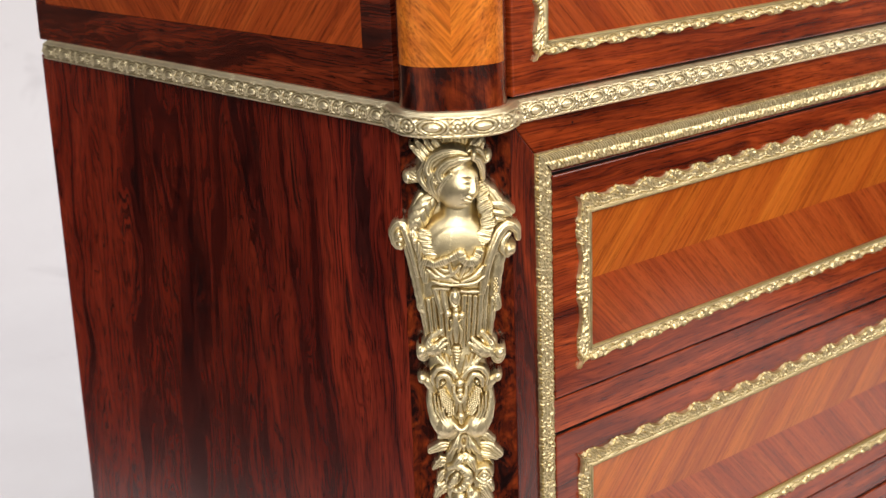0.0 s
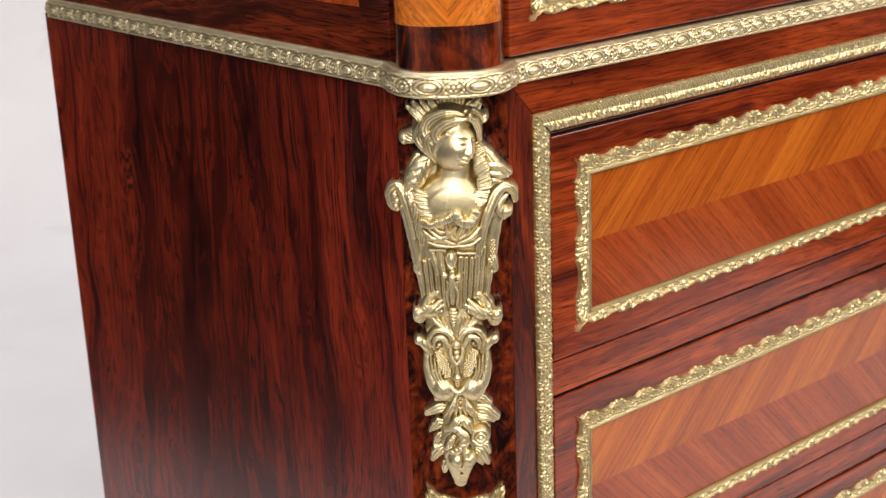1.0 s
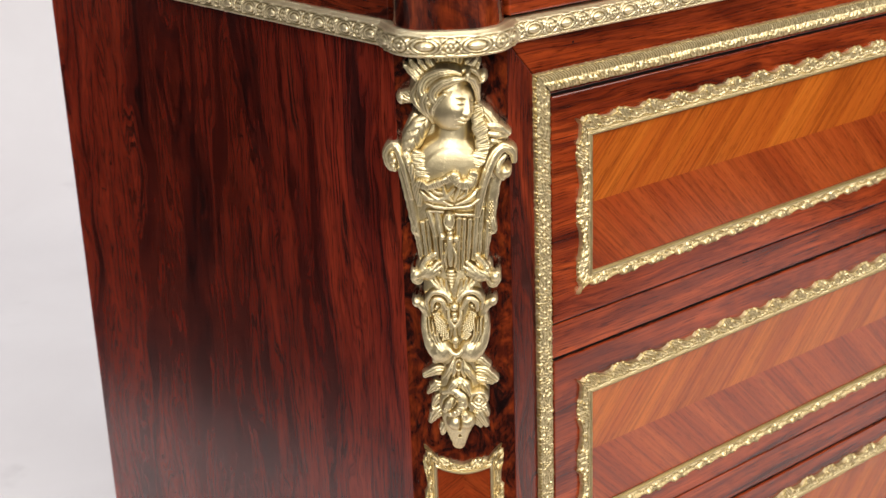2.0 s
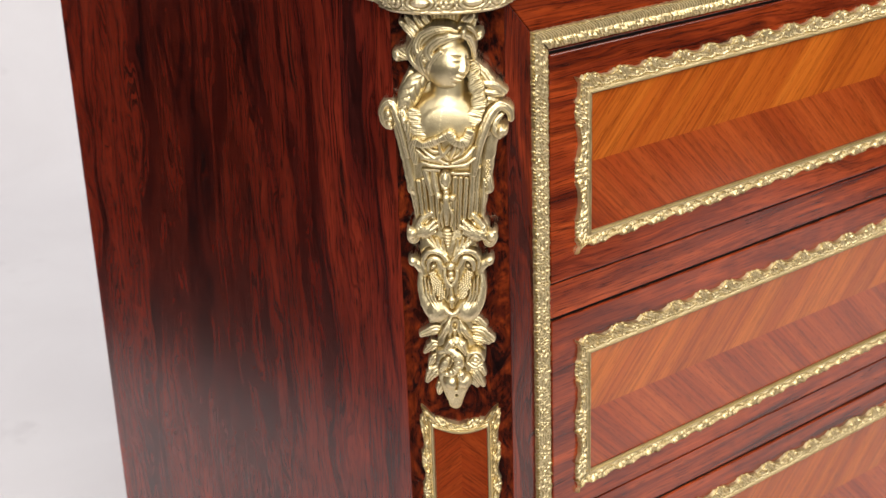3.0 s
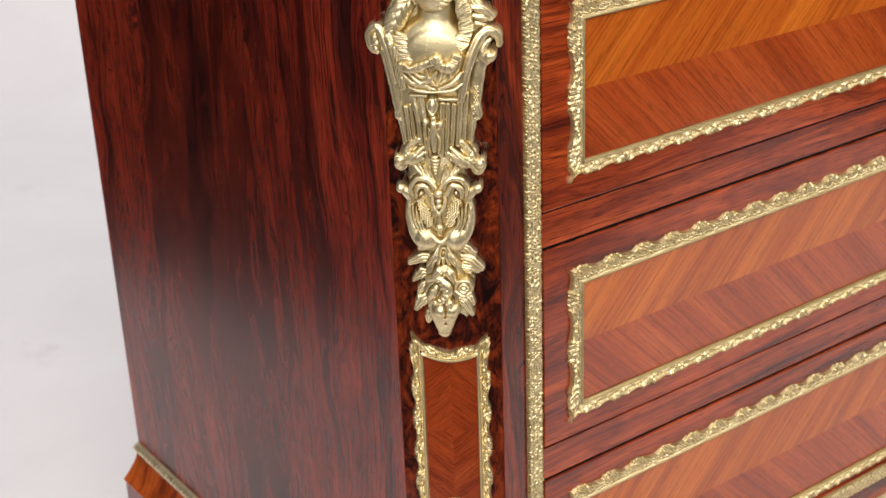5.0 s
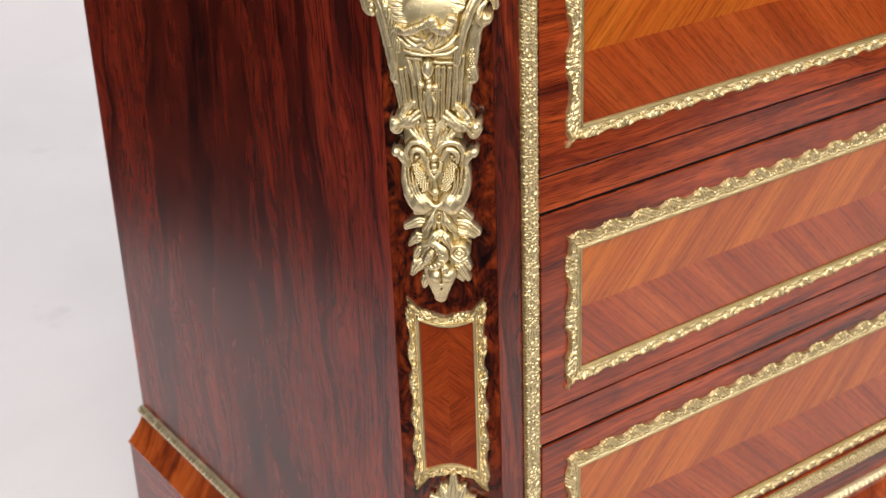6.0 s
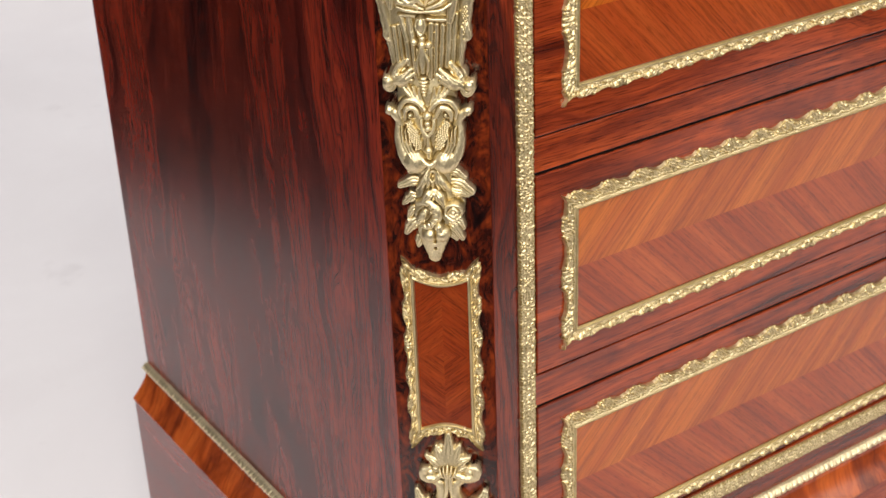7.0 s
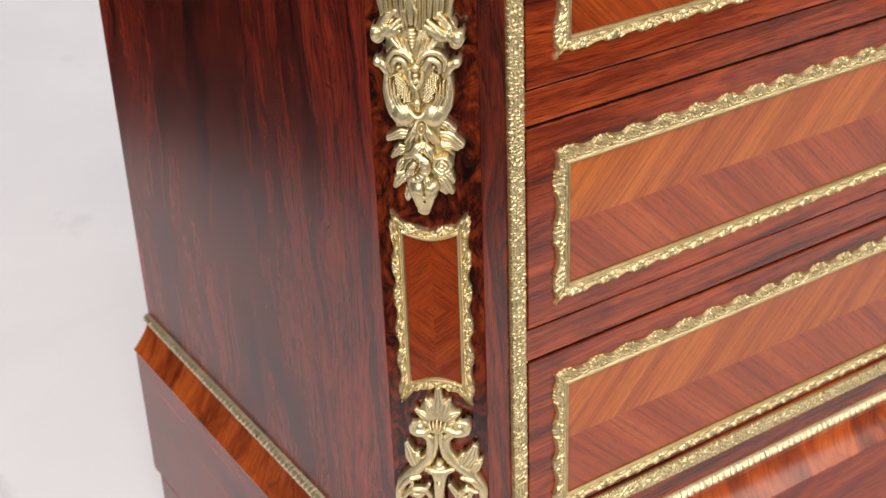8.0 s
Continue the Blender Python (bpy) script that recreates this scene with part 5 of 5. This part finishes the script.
def flower_mount():
    m = Relief(-26, 26, 510, 586)
    m.stroke([(0.1, 577.6, 9), (-0.6, 554.7, 10), (-1.8, 534.3, 9), (-2.2, 520.1, 6)], [9, 12.5, 9.5, 4], 0.55, k=1)
    for line, w in ((((-4.5, 571.6, 9), (-9.4, 576.1, 11), (-14.7, 575.3, 10)), 2.6), (((-4.7, 567.9, 9), (-13, 569.3, 11.5), (-20.7, 566.1, 10)), 3.1), (((3.3, 571.4, 9), (10.7, 575.6, 11), (16.6, 571.6, 10)), 2.8),
                    (((3.8, 567.7, 9), (13.3, 568.3, 12), (20.6, 562.6, 10)), 3.4), (((4.2, 564.5, 10), (12.6, 563, 12), (18.8, 560.9, 10)), 2.4)):
        m.stroke([(x, y, 0.58 * n) for x, y, n in line], [w * 0.7, w * 1.1, w * 0.7], 0.5, 3)
    for x, y in ((392, 290), (415, 305), (440, 312), (468, 314), (496, 310), (520, 300), (540, 288)):
        u = (x - 468) / 9.0
        m.stroke([(u * 0.25 - 0.6, 580, 11.5), (u * 0.7 - 0.6, 573 - abs(u) * 0.1, 13.2), (u * 1.15 - 0.6, 567.0 - 0.1 * abs(u), 11.5)], [0.8, 1.3, 0.9], 1, k=0.3)
    m.stroke([(-2, 577.8, 13.5), (-0.3, 579.1, 14), (1.3, 577.8, 13.5), (1.2, 574.1, 13.5), (-0.5, 572.3, 13.5), (-2.2, 574.2, 13.5), (-2, 577.8, 13.5)], [0.8, 0.8], 1, k=0.3)
    m.mass((-0.5, 575.1, 12), 1.5, 2.4, 1, cut=3)
    # toothed leaves round the edge
    for line, w in ((((-8.4, 558.2, 9), (-13.9, 559, 11), (-19.1, 554.5, 9)), 4.0), (((-9.8, 550.8, 9), (-13.7, 550.3, 10.5), (-16.8, 545.4, 8)), 3.4), (((-9.4, 543.3, 9), (-14.6, 541.2, 11), (-18.5, 535.2, 8)), 4.4), (((-8, 534.4, 9), (-10.6, 531.2, 10), (-12, 526.2, 7)), 3.6),
                    (((-1.3, 531, 10), (-1.5, 525.6, 10.5), (-2.4, 516.5, 6)), 3.7), (((8.5, 556.5, 9), (13.1, 557.9, 10), (16.2, 555.3, 8)), 2.6)):
        m.stroke([(x, y, 0.56 * n) for x, y, n in line], [w * 0.8, w * 1.1, w * 0.45], 0.4, 3, tooth=0.22)
    for line, w in ((((4.7, 542.9, 9), (10.4, 540.9, 11.5), (14.9, 532.4, 8)), 2.8), (((9.4, 545.9, 9), (13.6, 543.7, 10.5), (15.6, 539.4, 8)), 2.4), (((3.5, 540.7, 9.5), (7.8, 537, 11), (11.5, 532.2, 8)), 2.2)):
        m.stroke([(x, y, 0.75 * n) for x, y, n in line], [w * 0.7, w * 1.1, w * 0.6], 0.5, 3)
    m.mass((-1.4, 526.5, 9), 1.2, 1.5, 1, cut=3)
    # bright leaves over the flowers
    for line, w in ((((-0.4, 566.2, 13), (-3, 564.1, 15.5), (-6.2, 560.4, 14.5)), 3.0), (((0.4, 566.2, 13), (3.1, 562.8, 15.5), (5.7, 556.7, 14)), 3.2), (((0.9, 566, 13), (0.3, 564.2, 14.5), (-0.3, 560.7, 13.5)), 1.6)):
        m.stroke(list(line), [w * 0.5, w, w * 0.5], 0.8, 3)
    # trumpet flower with its stamen
    m.mass((-5.7, 550.1, 13), 7, 8, 6)
    m.mass((-6.6, 549.6, 12), 4.4, 5.2, 1, cut=3.0)
    m.stroke([(-10, 557.1, 12.5), (-4.9, 559.2, 15), (0.1, 556.3, 16.5), (1.4, 551.6, 16.5), (-1, 546.5, 15.5), (-4.8, 543.3, 14), (-8.2, 543.4, 12.5)], [1.4, 2.4, 3.0, 3.2, 2.8, 2.2, 1.2], 0.85)
    for k in range(7):
        g = radians(75 - k * 28)
        m.stroke([(-6.0 + 3.6 * math.cos(g), 551.0 + 4.2 * math.sin(g), 14.5), (-5.2 + 7.0 * math.cos(g), 551.0 + 7.2 * math.sin(g), 16.5)], [0.45, 0.6], add=-0.6)
    m.stroke([(-4.8, 554.4, 15.5), (-6.8, 551.5, 16.5), (-9.2, 547.4, 15.5)], [1.6, 2.5, 2.0], 0.9)
    m.dots([(-5.2, 553.9, 15.8), (-8.8, 548, 15.8)], 1.7, 1.3, 0.62)
    # open rose
    m.mass((10.7, 552.7, 14), 6.4, 6.2, 6)
    for line in (((6.2, 552.3, 13.5), (8, 556.9, 14.5), (13, 557.3, 14.5), (15.8, 553.8, 13.5)), ((6.7, 550.9, 14), (10.6, 548.2, 15), (14.9, 550.3, 14)), ((8.2, 553.2, 15.5), (10.8, 555.8, 16), (13.7, 553.9, 15.5)), ((8.7, 552.2, 15.5), (11.2, 550.9, 16), (13.4, 552.6, 15.5))):
        m.stroke(list(line), [0.9, 1.5, 0.9], 0.9, k=0.3)
    m.mass((10.9, 553.8, 17), 1.7, 1.5, 2, 0.2)
    # cleft fruit
    m.mass((-3.5, 537.3, 15), 5.4, 5.6, 7, 0.4)
    m.mass((3.3, 537.8, 15), 5.2, 5.6, 7, 0.4)
    m.stroke([(-0.1, 539.7, 15), (-0.4, 535.1, 14.5), (-1.3, 530.8, 12)], [1.0, 1.3, 1.0], add=-1.6)
    m.stroke([(1.5, 546.5, 15), (2.2, 544.7, 17.5), (3.1, 541.7, 17)], [1.4, 2.6, 1.0], 0.8, 3)
    return m.cast("flower_mount", "gilt bronze drop of leaves, roses and fruit", 71)


def palmette_mount():
    m = Relief(-36, 38, 256, 402)
    # toothed palm leaf
    m.mass((0.4, 373.4, 8.6), 11.5, 13, 6.5)
    m.mass((-11.6, 363, 8.5), 5, 5, 5)
    m.mass((14.9, 364.4, 8.5), 5, 5, 5)
    for line, w in ((((0.1, 365.5, 8), (1.2, 380.2, 10.5), (1.3, 392.9, 8)), 3.6), (((-0.8, 366.4, 8), (-3.7, 377.5, 10), (-6.7, 383.8, 8)), 3.0), (((1.7, 366.6, 8), (5.7, 378.1, 10), (8.4, 384.4, 8)), 3.0),
                    (((-1.7, 365.3, 8), (-7.7, 372.3, 10), (-13.4, 375.9, 7.5)), 2.9), (((2.1, 365.6, 8), (9.2, 372.5, 10), (14.2, 375, 7.5)), 2.9), (((-1.7, 364.3, 8), (-7.2, 367, 9.5), (-12.7, 368.2, 7.5)), 2.2), (((2.1, 364.6, 8), (8.5, 367.1, 9.5), (13.7, 368, 7.5)), 2.2)):
        m.stroke([(x, y, 0.8 * n) for x, y, n in line], [w * 0.8, w * 1.45, w * 0.5], 0.5, 3, tooth=0.16)
    for k in range(-2, 3):
        m.stroke([(0.6 + k * 1.0, 362, 10.5), (0.6 + k * 2.0, 367 - abs(k), 12), (0.6 + k * 2.6, 371 - 1.2 * abs(k), 10.5)], [0.6, 1.0, 0.6], 1, k=0.3)
    # leaf stems rolled over at the top, parting round an urn
    for s, line in ((-1, ((-5.5, 361.8, 9), (-9.9, 359.6, 10), (-14.8, 361.3, 10), (-15, 366.5, 10), (-11.1, 368.7, 10))), (1, ((6.1, 362.6, 9), (12.5, 360.7, 10), (18.3, 362.7, 10), (18.9, 368.2, 10), (15.2, 370.1, 10)))):
        m.stroke(list(line), [2.2, 3.2, 3.2, 2.6, 1.4], 0.85, 1)
        m.mass(line[3], 2.6, 2.6, 4, 0.4)
    for line in (((-10.6, 359.1, 8.5), (-4.8, 354.8, 9), (-4.2, 344.7, 9), (-8.5, 336.2, 9), (-17.5, 326.4, 8.5), (-24.8, 317.6, 8), (-27.5, 305.3, 7.5), (-26, 298, 7), (-18, 286, 7), (-8, 273, 7), (0, 262, 6)),
                 ((10.9, 359.9, 8.5), (4.9, 354.5, 9), (5.2, 344.3, 9), (11.2, 335.6, 9), (19.6, 327.6, 8.5), (26.3, 317.3, 8), (28.5, 309.7, 7.5), (27, 298, 7), (19, 286, 7), (9, 273, 7), (1, 262, 6))):
        m.stroke(list(line), [2.2, 3.6, 4.0, 4.2, 4.0, 3.4, 2.8, 2.6, 2.2, 1.8, 1.2], 0.8, 1)
    m.stroke([(-0.7, 364.1, 9), (-0.4, 354.5, 9.5), (-2.7, 341.4, 8.5)], [1.2, 1.5, 0.9], 0.9)
    m.stroke([(2.2, 364.3, 9), (2.2, 353.6, 9.5), (3.7, 341.8, 8.5)], [1.2, 1.5, 0.9], 0.9)
    for line, w in ((((-13.6, 328.8, 8.5), (-17.4, 339.7, 10.5), (-20.6, 348.5, 8)), 4.4), (((-12.6, 330.3, 8.5), (-14.1, 339.6, 10), (-13.1, 342.9, 8)), 2.4), (((15.5, 331.4, 8.5), (21.1, 341.5, 10.5), (23.8, 348.8, 8)), 4.8), (((14.4, 332.3, 8.5), (15.5, 340.7, 10), (17.5, 343.9, 8)), 2.6), (((21.3, 327.7, 8.5), (25, 335.3, 10), (27.5, 339.1, 8)), 3.2)):
        m.stroke([(x, y, 0.8 * n) for x, y, n in line], [w * 0.8, w * 1.15, w * 0.5], 0.45, 3, tooth=0.16)
    for line in (((-26.5, 312.9, 9), (-20, 321.6, 10), (-12.7, 324.3, 9)), ((27.8, 316.5, 9), (21.7, 323.7, 10), (14.9, 325.5, 9)), ((-24.3, 306.7, 9), (-17.8, 313.8, 10), (-9.7, 313.6, 9.5), (-6, 307.8, 8.5)), ((12.4, 309.6, 9), (17.5, 315.7, 10), (24.4, 315, 9.5))):
        m.stroke(list(line), [1.4, 2.2, 1.4], 0.9, 2)
    m.mass((1, 337, 13), 2.5, 2.5, 3.5, 0.3)
    m.stroke([(-8.3, 330.8, 9.5), (-3.3, 330.2, 11.5), (4.2, 330.8, 11.5), (9.5, 332.1, 9.5)], [1.6, 2.2, 2.2, 1.6], 0.9)
    m.stroke([(0.6, 329.1, 11), (0.3, 320.8, 11), (-0.4, 308.4, 10), (1, 290, 8), (1, 264, 6)], [6.0, 3.8, 3.2, 3.0, 2.0], 0.8)
    m.mass((0.3, 321.3, 12.5), 1.8, 2.4, 2.6, 0.3)
    for s in (-1, 1):
        m.stroke([(s * 7, 318, 8), (s * 13, 309, 9), (s * 20, 311, 8.5), (s * 18, 319, 8.5)], [1.6, 2.2, 2.0, 1.2], 0.9)
        m.stroke([(s * 24, 290, 7), (s * 15, 296, 8), (s * 10, 289, 8), (s * 15, 283, 8)], [1.6, 2.0, 1.8, 1.0], 0.9)
    return m.cast("palmette_mount", "pierced gilt bronze palmette with leafy scrolls", 81)


bust_mount()
flower_mount()
palmette_mount()

# ---- framed tulipwood panel on the canted corner ----
P0, P1, PW = 0.3945, 0.5015, 0.0161
org = on_cant(-PW * 1000, P0 * 1000, 0.4)
link_mesh("panel_frame", scroll_frame("panel_frame", org, CANT_U, (0, 0, 1), CANT_N, 2 * PW, P1 - P0, 44, 0.0088, 0.0003, 34, 9.0, (1.0, 1.0, 1.10, 1.0), 0.0040, 2.1, 0.0178), gold, cabinet, "scalloped gilt bronze panel frame", True)
zm = (P0 + P1) / 2
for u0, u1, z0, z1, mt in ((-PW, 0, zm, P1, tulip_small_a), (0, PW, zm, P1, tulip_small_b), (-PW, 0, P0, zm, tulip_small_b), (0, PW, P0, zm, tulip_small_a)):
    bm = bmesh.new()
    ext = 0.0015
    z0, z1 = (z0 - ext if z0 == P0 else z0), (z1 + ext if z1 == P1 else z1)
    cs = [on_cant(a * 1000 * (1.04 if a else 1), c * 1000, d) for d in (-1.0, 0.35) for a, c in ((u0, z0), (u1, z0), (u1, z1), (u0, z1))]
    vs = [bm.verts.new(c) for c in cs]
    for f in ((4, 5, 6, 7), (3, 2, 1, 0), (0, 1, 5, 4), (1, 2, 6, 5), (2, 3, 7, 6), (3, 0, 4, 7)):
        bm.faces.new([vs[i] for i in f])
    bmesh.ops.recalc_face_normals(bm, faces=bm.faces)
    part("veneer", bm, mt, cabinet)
